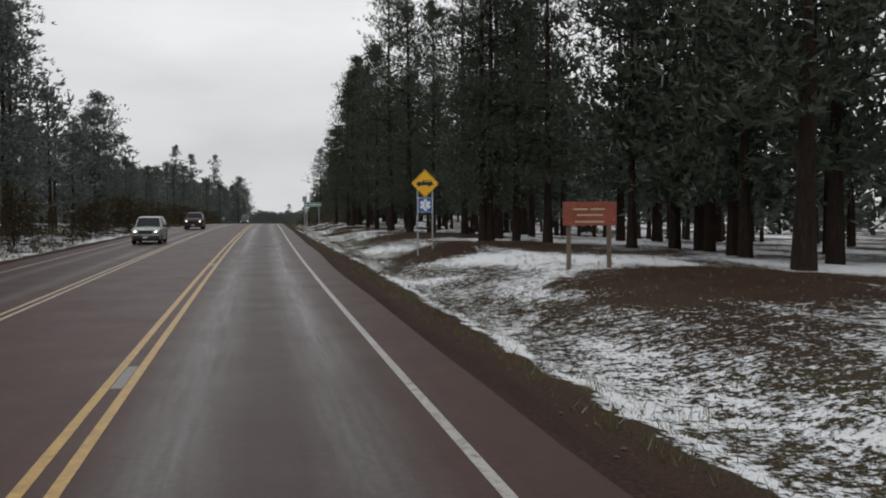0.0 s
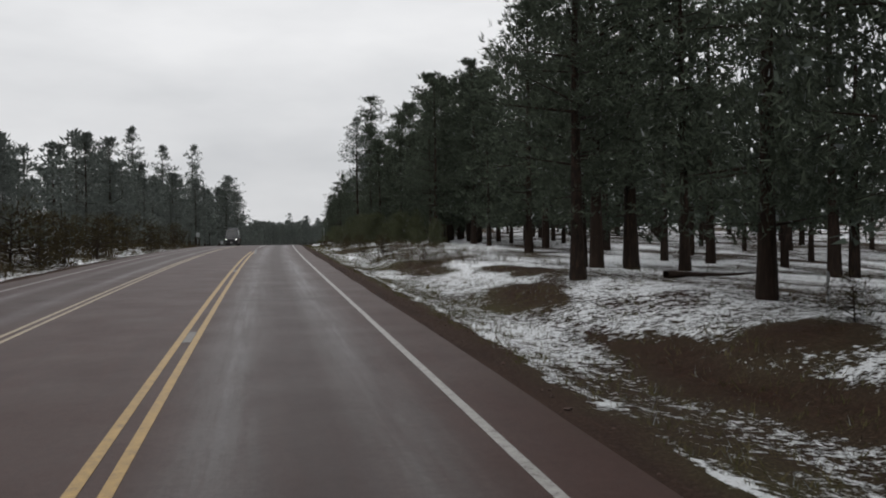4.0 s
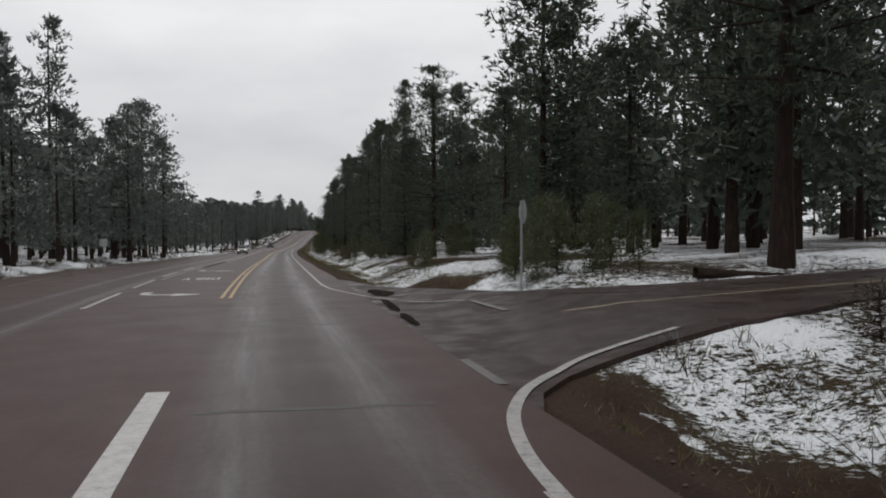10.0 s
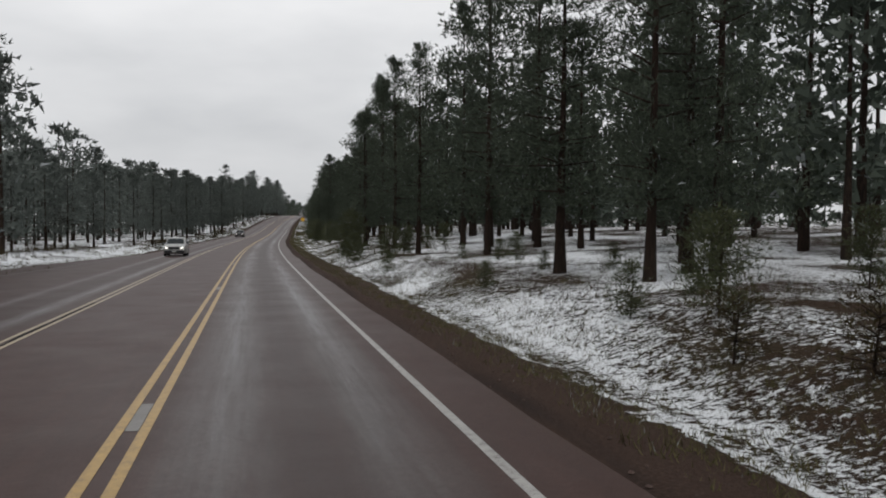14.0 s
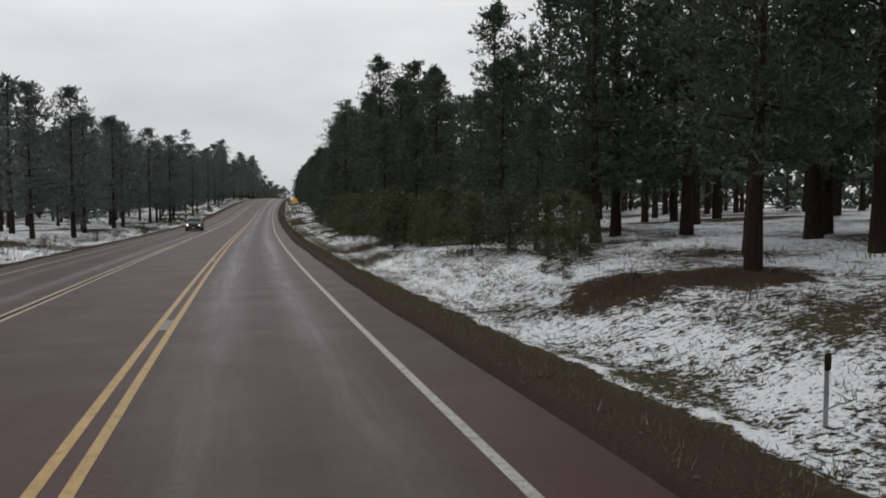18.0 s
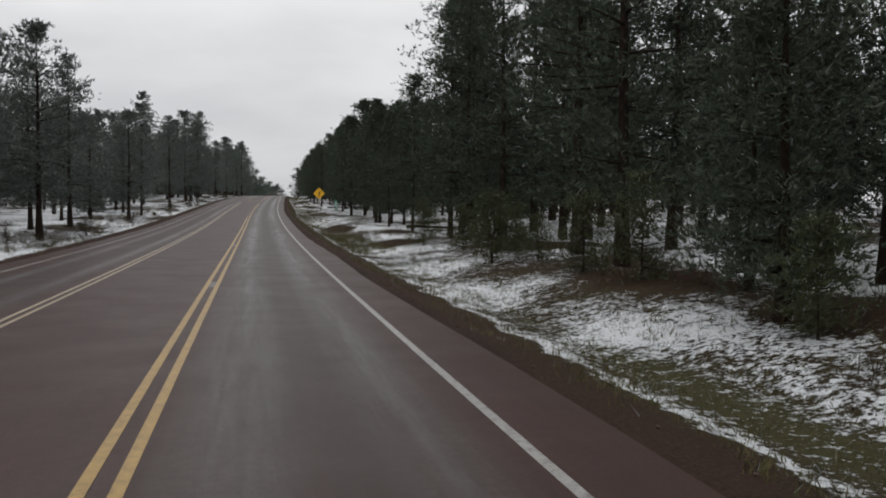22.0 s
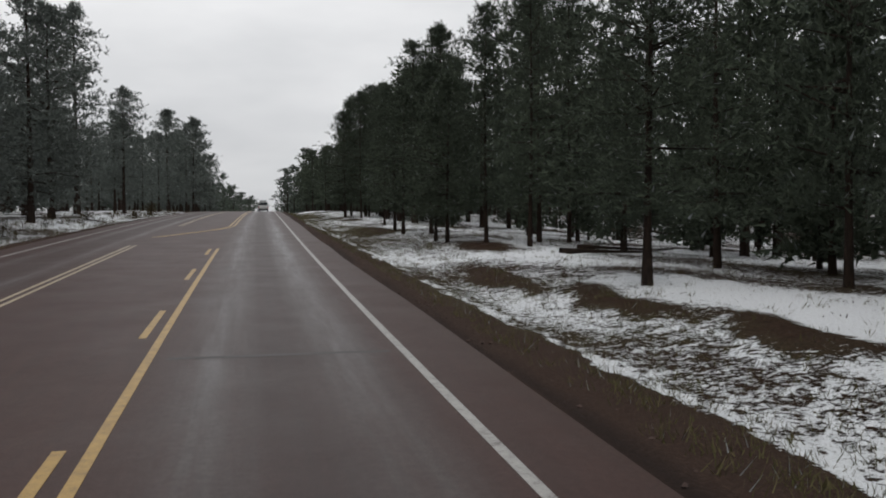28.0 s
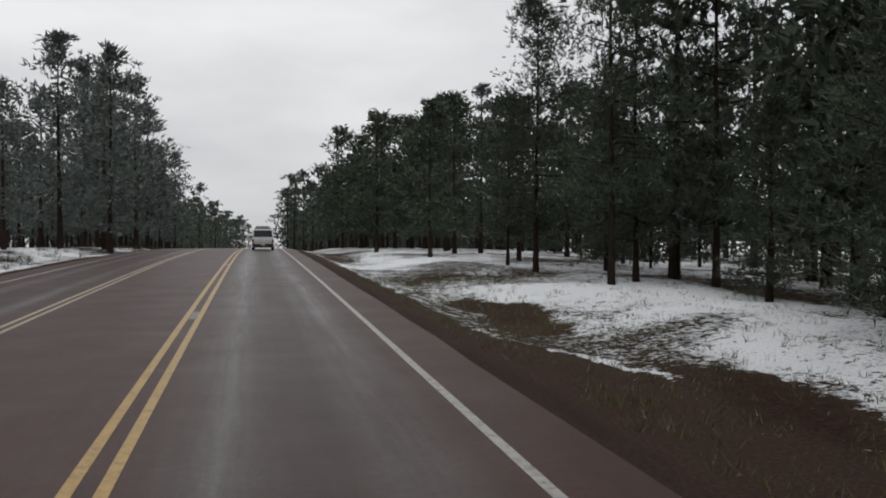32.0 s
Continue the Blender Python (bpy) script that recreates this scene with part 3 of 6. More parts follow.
# bare soil banks and mounds beside the road: station, lateral place, half length, half width, height
SOIL = [(22, 11, 6, 4.5, 0.35), (39.5, 6.8, 3.2, 2.6, 0.75), (45, 11, 3, 4.5, 0.35), (61.2, 8.2, 4.3, 2.8, 0.32), (60.5, 12, 4, 3, 0.3), (82, 5.4, 3.2, 1.3, 0.15), (80.5, 8.6, 1.4, 2.0, 0.1), (91, 6.8, 3.5, 1.8, 0.2),
        (104.5, 4.6, 5, 0.7, -0.1), (105.2, 6.8, 1.4, 1.5, 0.2), (117, 5.3, 3.5, 1.1, 0.1), (125.5, 7.4, 3.2, 1.0, 0.1), (135, 5.2, 6, 1.2, 0.1), (170, 5.0, 3.6, 1.9, 0.15), (174.5, 4.4, 2.4, 1.1, 0.1), (263, 2.6, 6, 1.2, 0.0), (263.0, 4.6, 4.2, 1.7, 0.0), (236.6, 1.9, 4.5, 0.9, 0.0), (233, 3.2, 3.0, 0.8, 0.0),
        (272, 13.5, 4, 3.5, 0.1), (287.5, 7.3, 2.6, 2.0, 0.15), (276, 8.5, 3, 2.2, 0.1), (328, 9.5, 5, 1.6, 0.1), (377, 8.8, 1.6, 2.2, 0.05),
        (402, 11.5, 3.5, 2.2, 0.15), (425.2, 6.6, 2.4, 1.3, 0.12), (424.6, 9.0, 2.0, 1.8, 0.12), (292.2, 5.4, 1.8, 0.9, 0.0), (454, 15.5, 5, 3.5, 0.2), (486, 7.2, 4, 2.4, 0.2), (497, 6.8, 4, 1.8, 0.2), (506, 9, 5, 2.4, 0.2), (517, 8.5, 4, 2, 0.1), (536.5, 11, 4, 3, 0.15),
        (548, 5.9, 3.2, 1.5, 0.05), (560, 8.0, 5, 1.0, 0.1), (576, 5, 6, 1.3, 0.1), (617, 5.6, 3.5, 1.3, 0.1), (628, 5, 3, 1.0, 0.1), (653.5, 4.9, 4, 0.55, 0.12), (647, 5.9, 3.6, 0.6, 0.12), (641.3, 6.8, 3.6, 0.6, 0.12), (665, 7.9, 4, 1.2, 0.1), (686, 5.4, 6, 1.6, 0.1), (709, 6.5, 3.0, 1.1, 0.1), (728.5, 4.6, 3.0, 0.9, 0.0), (741, 4.4, 5, 0.8, 0.0)]

# green verge: station, lateral place, half length, half width
LUSH = [(63.5, 4.2, 4.5, 1.0), (549, 4.4, 6, 1.6), (560, 4.0, 10, 1.2), (503, 3.8, 14, 0.9), (689, 4.6, 9, 1.4)]
# fuller snow: station, lateral place, half length, half width
DRIFTS = [(416.5, 4.9, 5, 1.6), (51.5, 4.9, 4, 1.8), (459, 3.6, 4, 1.0), (298, 5.0, 8, 0.7), (174, 9.5, 5, 3), (708, 4.2, 7, 1.5)]


def soil_at(s, u):
    """How bare the earth is (0 to 1) and how high it is heaped."""
    s, u = np.asarray(s, float), np.asarray(u, float)
    bare, heap = np.zeros_like(s + u), np.zeros_like(s + u)
    for a, b, ra, rb, h in SOIL:
        d = ((s - a) / ra) ** 2 + ((u - b + 0.25 * np.sin(s * 1.1)) / rb) ** 2
        bare = np.maximum(bare, np.clip((1.35 - d) * 0.8, 0, 1))
        heap = heap + h * np.exp(-1.5 * d)
    return bare, heap


def spot(s, u, h=0.0):
    """World place at station s, u metres right of the edge line and h above the road."""
    d = float(line_x(s + 0.5) - line_x(s - 0.5))
    k = math.sqrt(1 + d * d)
    return Vector((float(line_x(s)) + u / k, s - u * d / k, float(line_z(s)) + h))


def spots(s, u, h):
    s, u, h = np.broadcast_arrays(np.asarray(s, float), np.asarray(u, float), np.asarray(h, float))
    d = line_x(s + 0.5) - line_x(s - 0.5)
    k = np.sqrt(1 + d * d)
    return np.stack([line_x(s) + u / k, s - u * d / k, line_z(s) + h], -1)


def along(s):
    """The road's heading at s in degrees (left of +y is positive)."""
    return math.degrees(math.atan2(-float(line_x(s + 0.5) - line_x(s - 0.5)), 1.0))


def tilt(s):
    return math.degrees(math.atan(float(line_z(s + 1) - line_z(s - 1)) / 2))


def canopy(s, u):
    """Greatest height of a pine that stands at s, u."""
    table = (STAND_RIGHT if u < 15 else STAND_BACK if u < 28 else WOODS_RIGHT) if u > 0 else (STAND_LEFT if u > -27 else WOODS_LEFT)
    return table[int(np.clip(round((s - 20) / 10), 0, len(table) - 1))]


# ---- mesh helpers ----
def as_mesh(name, verts, faces, mat=None, uvs=None, smooth=False):
    me = bpy.data.meshes.new(name)
    me.from_pydata([tuple(map(float, v)) for v in verts], [], [tuple(map(int, f)) for f in faces])
    if uvs is not None:
        idx = np.empty(len(me.loops), np.int32)
        me.loops.foreach_get("vertex_index", idx)
        me.uv_layers.new(name="UVMap").data.foreach_set("uv", np.asarray(uvs, np.float32)[idx].ravel())
    if mat:
        me.materials.append(mat)
    if smooth:
        me.shade_smooth()
    me.update()
    return me


def tri_mesh(name, v, mat):
    """A mesh of loose triangles, three rows of v each."""
    v = np.ascontiguousarray(v, np.float32)
    n = len(v) // 3
    me = bpy.data.meshes.new(name)
    me.vertices.add(3 * n)
    me.vertices.foreach_set("co", v.ravel())
    me.loops.add(3 * n)
    me.loops.foreach_set("vertex_index", np.arange(3 * n, dtype=np.int32))
    me.polygons.add(n)
    me.polygons.foreach_set("loop_start", np.arange(0, 3 * n, 3, dtype=np.int32))
    me.polygons.foreach_set("loop_total", np.full(n, 3, np.int32))
    me.materials.append(mat)
    me.update(calc_edges=True)
    return me


def child(name, me, parent, label="", at=None):
    ob = new(name, me)
    ob.parent = parent
    if at is not None:
        ob.matrix_local = at
    if label:
        tagged(ob, label)
    return ob


def part(name, bm, mat, parent, label="", at=None, smooth=False):
    me = bpy.data.meshes.new(name)
    bm.normal_update()
    bm.to_mesh(me)
    bm.free()
    me.materials.append(mat)
    if smooth:
        me.shade_smooth()
    return child(name, me, parent, label, at)


def box_bm(x0, x1, y0, y1, z0, z1, bevel=0.0, bm=None):
    bm = bm or bmesh.new()
    r = bmesh.ops.create_cube(bm, size=1.0)
    vs = r["verts"]
    for v in vs:
        v.co = Vector(((x0 + x1) / 2 + v.co.x * (x1 - x0), (y0 + y1) / 2 + v.co.y * (y1 - y0), (z0 + z1) / 2 + v.co.z * (z1 - z0)))
    if bevel:
        es = list({e for v in vs for e in v.link_edges})
        bmesh.ops.bevel(bm, geom=es, offset=bevel, segments=2, affect="EDGES", profile=0.6)
    return bm


def tube_bm(p, q, r0, r1=None, seg=8, bm=None, caps=True):
    bm = bm or bmesh.new()
    p, q = Vector(p), Vector(q)
    m = Matrix.Translation((p + q) / 2) @ (q - p).to_track_quat("Z", "Y").to_matrix().to_4x4()
    bmesh.ops.create_cone(bm, cap_ends=caps, segments=seg, radius1=r0, radius2=r0 if r1 is None else r1, depth=(q - p).length, matrix=m)
    return bm


def prism_bm(poly, w0, w1, bevel=0.0, bm=None):
    """A side profile (y, z) pulled out in x from w0 to w1."""
    bm = bm or bmesh.new()
    a = [bm.verts.new((w0, y, z)) for y, z in poly]
    b = [bm.verts.new((w1, y, z)) for y, z in poly]
    n = len(poly)
    bm.faces.new(a)
    bm.faces.new(b[::-1])
    for i in range(n):
        bm.faces.new((a[i], b[i], b[(i + 1) % n], a[(i + 1) % n]))
    bmesh.ops.recalc_face_normals(bm, faces=bm.faces)
    if bevel:
        es = [e for e in bm.edges if e.is_manifold and len(e.link_faces) == 2 and len(e.link_faces[0].verts) + len(e.link_faces[1].verts) > 8]
        bmesh.ops.bevel(bm, geom=es, offset=bevel, segments=2, affect="EDGES", profile=0.6)
    return bm


def strip(name, s0, s1, ua, ub, h, mat, parent, step=3.0, thick=0.004, label=""):
    """A painted band on the road between two lateral lines (numbers or functions of s)."""
    ss = np.linspace(s0, s1, max(2, int(abs(s1 - s0) / step) + 1))
    fa = ua(ss) if callable(ua) else np.full(len(ss), ua)
    fb = ub(ss) if callable(ub) else np.full(len(ss), ub)
    a, b = spots(ss, fa, h), spots(ss, fb, h)
    n = len(ss)
    v = np.vstack([a, b, a - (0, 0, thick), b - (0, 0, thick)])
    f = []
    for i in range(n - 1):
        f += [(i, n + i, n + i + 1, i + 1), (2 * n + i, i, i + 1, 2 * n + i + 1), (n + i, 3 * n + i, 3 * n + i + 1, n + i + 1)]
    f += [(0, 2 * n, 3 * n, n), (n - 1, 2 * n - 1, 4 * n - 1, 3 * n - 1)]
    return child(name, as_mesh(name, v, f, mat), parent, label)


# ---- ground and road ----
def build_ground():
    ss = np.concatenate([[-1600, -700, -300, -180], np.arange(-130, 0, 4.0), np.arange(0, 780, 1.0), np.arange(780, 900, 4.0), np.arange(900, 1180, 10.0), [1300, 1700, 2400, 3200]])
    uu = np.concatenate([[-2600, -1300, -600, -300, -160, -100, -70, -50, -40, -32], np.arange(-28, -10, 0.9), [-8, -4, -1, 0.5, 0.9, 1.2],
                         np.arange(1.5, 14, 0.6), np.arange(14, 30, 1.6), [32, 36, 42, 50, 60, 75, 100, 160, 300, 600, 1300, 2600]])
    S, U = np.meshgrid(ss, uu, indexing="ij")
    H = ground_h(S, U)
    rng = np.random.default_rng(3)
    rough = ((U > 1.4) | (U < left_edge(S) - 0.5)) & (np.abs(U) < 40)
    H = H + np.where(rough, rng.normal(0, 0.022, H.shape), 0)
    v = spots(S, U, H).reshape(-1, 3)
    n = len(uu)
    f = [(i * n + j, i * n + j + 1, (i + 1) * n + j + 1, (i + 1) * n + j) for i in range(len(ss) - 1) for j in range(n - 1)]
    uv = np.stack([U.ravel(), S.ravel()], 1)
    me = as_mesh("ground", v, f, GROUND, uv, True)
    me.attributes.new("soil", "FLOAT", "POINT").data.foreach_set("value", soil_at(S, U)[0].astype(np.float32).ravel())
    # the verge of straw and grass, wider along some stretches
    wide = np.interp(S, [0, 60, 165, 190, 235, 275, 300, 340, 360, 372, 400, 430, 470, 520, 541, 546, 552, 564, 575, 600, 640, 680, 720], [2.2, 2.4, 2.6, 2.2, 2.4, 3.2, 3.4, 3.0, 3.6, 4.4, 4.2, 2.6, 4.0, 3.2, 3.0, 5.0, 5.0, 3.8, 2.6, 3.4, 2.8, 3.0, 3.6])
    verge = np.clip(1.4 - np.abs(U - 1.2) / (wide - 1.0), 0, 1) * (U > 0)
    me.attributes.new("verge", "FLOAT", "POINT").data.foreach_set("value", verge.astype(np.float32).ravel())
    edge = np.interp(S, [0, 40, 70, 100, 113, 170, 225, 268, 300, 312, 375, 413, 430, 470, 545, 600, 621, 637, 648, 667, 703, 719, 725, 731, 736, 760],
                     [2.5, 2.9, 2.2, 1.8, 2.3, 2.2, 2.2, 3.0, 3.0, 2.9, 3.6, 3.4, 3.2, 2.6, 2.7, 2.6, 2.4, 3.3, 2.8, 2.7, 2.0, 2.4, 4.2, 4.3, 2.5, 2.4])
    me.attributes.new("rim", "FLOAT", "POINT").data.foreach_set("value", np.where(U > 0, edge, 0).astype(np.float32).ravel())
    # stretches of verge where green grass shows
    lush = sum(np.exp(-2.0 * (((S - a) / ra) ** 2 + ((U - b) / rb) ** 2)) for a, b, ra, rb in LUSH)
    me.attributes.new("lush", "FLOAT", "POINT").data.foreach_set("value", np.clip(lush, 0, 0.6).astype(np.float32).ravel())
    drift = sum(np.exp(-2.0 * (((S - a) / ra) ** 2 + ((U - b) / rb) ** 2)) for a, b, ra, rb in DRIFTS)
    me.attributes.new("drift", "FLOAT", "POINT").data.foreach_set("value", np.clip(drift, 0, 1).astype(np.float32).ravel())
    ob = new("ground", me)
    return tagged(ob, "forest floor of melting snow, brown grass and red cinders", "ground", kind="structure")


def slab(name, S, U, H, mat, thick=0.09):
    """A sheet on a grid of stations and lateral places, with a skirt round it."""
    v = spots(S, U, H).reshape(-1, 3)
    a, b = S.shape
    f = [(i * b + j, i * b + j + 1, (i + 1) * b + j + 1, (i + 1) * b + j) for i in range(a - 1) for j in range(b - 1)]
    rim = [j for j in range(b)] + [i * b + b - 1 for i in range(1, a)] + [(a - 1) * b + j for j in range(b - 2, -1, -1)] + [i * b for i in range(a - 2, 0, -1)]
    low = len(v)
    v = np.vstack([v, v[rim] - (0, 0, thick)])
    k = len(rim)
    f += [(rim[i], low + i, low + (i + 1) % k, rim[(i + 1) % k]) for i in range(k)]
    uv = np.stack([U.ravel(), S.ravel()], 1)
    return as_mesh(name, v, f, mat, np.vstack([uv, uv[rim]]))


def build_road():
    ss = np.concatenate([np.arange(-130, 900, 3.0), np.arange(900, 1170, 10.0)])
    rng = np.random.default_rng(5)
    cols = []
    wob = np.convolve(rng.normal(0, 0.10, len(ss) + 6), np.ones(4) / 4, "same")[: len(ss)]
    right = 1.0 + wob
    left = left_edge(ss) + wob[::-1]
    base = np.array([0, 0.22, 0.5, 0.8, 1.0])
    U = left[:, None] + (right - left)[:, None] * base[None]
    S = np.repeat(ss[:, None], len(base), 1)
    road = new("road", slab("road", S, U, np.zeros_like(S), ROAD))
    tagged(road, "wet reddish asphalt highway with grey wheel tracks", "road", kind="structure")
    # side road to the right, with flared corners
    uu = np.concatenate([np.arange(0.6, 10, 0.4), np.arange(10, 60, 2.5)])
    lo, hi = side_lo(uu), side_hi(uu)
    t = np.linspace(0, 1, 8)
    S = lo[:, None] + (hi - lo)[:, None] * t
    U = np.repeat(uu[:, None], 8, 1)
    H = side_h(U)
    side = new("side_road", slab("side_road", S[:, ::-1], U[:, ::-1], H, MUD, 0.12))
    tagged(side, "muddy wet asphalt side road joining the highway", "road", kind="structure")
    return road, side


ground = build_ground()
road, side_road = build_road()


# ---- painted lines ----
LIFT = 0.006


strip("edge_line", -130, 233.6, -0.06, 0.06, LIFT, WHITE_PAINT, road, label="worn white edge line")
strip("edge_line", 264.0, 1160, -0.06, 0.06, LIFT, WHITE_PAINT, road, label="worn white edge line")


def curved_band(name, pts, width, mat, parent, h, label=""):
    """A painted band through a few (station, lateral) points, rounded."""
    p = np.array(pts, float)
    t = np.linspace(0, len(p) - 1, 8 * (len(p) - 1) + 1)
    i = np.clip(t.astype(int), 0, len(p) - 2)
    g = np.gradient(p, axis=0)
    w = (t - i)[:, None]
    q = (2 * w**3 - 3 * w**2 + 1) * p[i] + (w**3 - 2 * w**2 + w) * g[i] + (3 * w**2 - 2 * w**3) * p[i + 1] + (w**3 - w**2) * g[i + 1]
    d = np.gradient(q, axis=0)
    d /= np.linalg.norm(d, axis=1)[:, None]
    nrm = np.stack([-d[:, 1], d[:, 0]], 1) * width / 2
    a, b = q + nrm, q - nrm
    n = len(q)
    v = np.vstack([spots(k[:, 0], k[:, 1], h + side_h(k[:, 1]) + 0.015) for k in (a, b)])
    v = np.vstack([v, v - (0, 0, 0.005)])
    f = [(k, k + 1, n + k + 1, n + k) for k in range(n - 1)] + [(k, 2 * n + k, 2 * n + k + 1, k + 1) for k in range(n - 1)]
    f += [(n + k, n + k + 1, 3 * n + k + 1, 3 * n + k) for k in range(n - 1)]
    return child(name, as_mesh(name, v, f, mat), parent, label)


curved_band("corner_line", [(232.6, 0.0), (234.6, 0.15), (236.2, 0.45), (237.4, 0.85), (238.6, 1.45), (240.0, 2.5), (240.8, 3.6), (241.6, 5.2)], 0.17, WHITE_PAINT, road, 0.009, "worn white line round the junction corner")

curved_band("corner_line", [(265.0, 0.0), (262.0, 0.13), (259.8, 0.42), (258.0, 0.80), (256.4, 1.15), (254.8, 1.75), (253.0, 2.6), (251.8, 3.45)], 0.12, WHITE_PAINT, road, 0.010, "worn white line round the junction corner")
curved_band("stop_bar", [(251.5, 3.60), (250.2, 3.62), (248.0, 3.68)], 0.18, FAINT_PAINT, road, 0.012, "worn white stop bar")
strip("edge_line", 238.7, 241.2, 0.92, 1.10, LIFT, FAINT_PAINT, road, label="worn stub of white edge line")

# double yellow lines, each stripe its own
for s0, s1 in ((-130, 167.9), (257.2, 604.0), (693.0, 1160)):
    strip("yellow_stripe", s0, s1, -3.61, -3.49, LIFT, YELLOW_PAINT, road)
    strip("yellow_stripe", s0, s1, -3.90, -3.78, LIFT, YELLOW_PAINT, road)
strip("yellow_stripe", 604.0, 665.2, -3.61, -3.49, LIFT, YELLOW_PAINT, road)
for s0 in (605.3, 614.7, 624.1, 633.5, 642.9, 652.3, 661.7):
    strip("yellow_dash", s0, s0 + 3.3, -3.90, -3.78, LIFT, YELLOW_PAINT, road)
for s0, s1 in ((-130, 239.6), (322.0, 668.0), (691.0, 1160)):
    strip("far_yellow_stripe", s0, s1, -7.16, -7.06, LIFT, PALE_PAINT, road)
    strip("far_yellow_stripe", s0, s1, -7.40, -7.30, LIFT, PALE_PAINT, road)
curved_band("taper_line", [(675.0, -7.25), (679.0, -6.1), (682.6, -5.05), (686.2, -4.25), (689.5, -3.92), (693.0, -3.84)], 0.13, YELLOW_PAINT, road, LIFT, "faded yellow taper line")
curved_band("taper_line", [(675.0, -6.9), (679.0, -5.75), (682.6, -4.72), (686.2, -3.95), (689.5, -3.62), (693.0, -3.55)], 0.13, YELLOW_PAINT, road, 0.009, "worn yellow taper line")
strip("left_edge_line", -130, 236, -10.95, -10.84, LIFT, WHITE_PAINT, road, label="worn white edge line")
strip("left_edge_line", 410, 1160, -10.95, -10.84, LIFT, WHITE_PAINT, road, label="worn white edge line")
curved_band("left_edge_line", [(268, -13.6), (290, -14.8), (320, -15.4), (350, -15.2), (380, -13.0), (410, -10.95)], 0.11, FAINT_PAINT, road, LIFT, "almost worn-off white edge line")
# turn bay: wide white lines and dashes
strip("bay_line", 207.7, 239.2, -4.0, -3.68, LIFT, WIDE_PAINT, road, label="wide white turn bay line")
strip("bay_line", 160.0, 175.6, lambda s: -3.46 - 0.017 * (s - 160), lambda s: -3.24 - 0.017 * (s - 160), LIFT, GHOST_PAINT, road, label="grey ghost of an old turn bay line")
strip("bay_line", 176.6, 193.0, -3.76, -3.64, LIFT, FAINT_PAINT, road, label="faint worn white line")
strip("bay_line", 193.0, 207.2, -3.82, -3.66, LIFT, WHITE_PAINT, road, label="worn white line")
for s0 in (254.0, 264.7, 276.0, 288.0):
    strip("bay_dash", s0, s0 + 7.4, lambda s: -7.60 - (s - 254) * 0.012, lambda s: -7.76 - (s - 254) * 0.012, LIFT, WHITE_PAINT, road)
strip("bay_line", 272.0, 300.0, -7.66, -7.50, LIFT, FAINT_PAINT, road, label="almost worn-off white line")


def flat_shape(name, poly_list, s, u, h, mat, parent, flip=False, label=""):
    """Flat outlines given in (lateral, forward) metres, laid on the road at (s, u)."""
    bm = bmesh.new()
    for poly in poly_list:
        pts = [(-a, -b) if flip else (a, b) for a, b in poly]
        top = [bm.verts.new(spot(s + b, u + a, h)) for a, b in pts]
        f = bm.faces.new(top)
        f.normal_update()
        if f.normal.z < 0:
            f.normal_flip()
        r = bmesh.ops.extrude_face_region(bm, geom=[f])
        for v in r["geom"]:
            if isinstance(v, bmesh.types.BMVert):
                v.co.z -= 0.005
        bmesh.ops.recalc_face_normals(bm, faces=bm.faces)
    bmesh.ops.triangulate(bm, faces=bm.faces)
    return part(name, bm, mat, parent, label)


TURN_ARROW = [[(0.95, 0.0), (1.30, 0.0), (1.34, 0.9), (1.25, 1.35), (1.0, 1.62), (0.62, 1.72), (0.1, 1.72), (0.1, 1.42), (0.55, 1.40), (0.85, 1.28), (0.98, 1.0)],
              [(0.12, 2.35), (0.08, 0.95), (-0.95, 1.62)]]
LETTERS = [
    [[(0, 0.25), (0.08, 0.06), (0.2, 0), (0.32, 0.06), (0.4, 0.25), (0.4, 2.19), (0.32, 2.38), (0.29, 2.1), (0.29, 0.35), (0.2, 0.27), (0.11, 0.35), (0.11, 2.1), (0.08, 2.38), (0, 2.19)],
     [(0.08, 2.38), (0.11, 2.1), (0.2, 2.17), (0.29, 2.1), (0.32, 2.38), (0.2, 2.44)]],
    [[(0.5, 0), (0.61, 0), (0.61, 1.75), (0.79, 0), (0.9, 0), (0.9, 2.44), (0.79, 2.44), (0.79, 0.75), (0.61, 2.44), (0.5, 2.44)]],
    [[(1.0, 0), (1.36, 0), (1.36, 0.27), (1.11, 0.27), (1.11, 2.44), (1.0, 2.44)]],
    [[(1.56, 0), (1.67, 0), (1.67, 1.0), (1.83, 2.44), (1.71, 2.44), (1.615, 1.4), (1.52, 2.44), (1.4, 2.44), (1.56, 1.0)]],
]


def only_word(s, u, flip):
    for k in LETTERS:
        flat_shape("painted_letter", k, s, u, LIFT, WIDE_PAINT, road, flip)


only_word(223.1, -6.85, False)
only_word(273.9, -4.75, True)
flat_shape("turn_arrow", TURN_ARROW, 208.7, -5.9, LIFT, WIDE_PAINT, road, label="white left turn arrow")
flat_shape("turn_arrow", TURN_ARROW, 231.4, -5.95, LIFT, WIDE_PAINT, road, label="white left turn arrow")
for s0 in (261.3, 287.0):
    flat_shape("turn_arrow", TURN_ARROW, s0, -5.6, LIFT, WIDE_PAINT, road, True, "white left turn arrow")
curved_band("seam_line", [(246.2, 4.6), (246.0, 6.0), (246.3, 10.0), (246.6, 16.0)], 0.10, PALE_PAINT, side_road, -0.003, "faint pale seam")

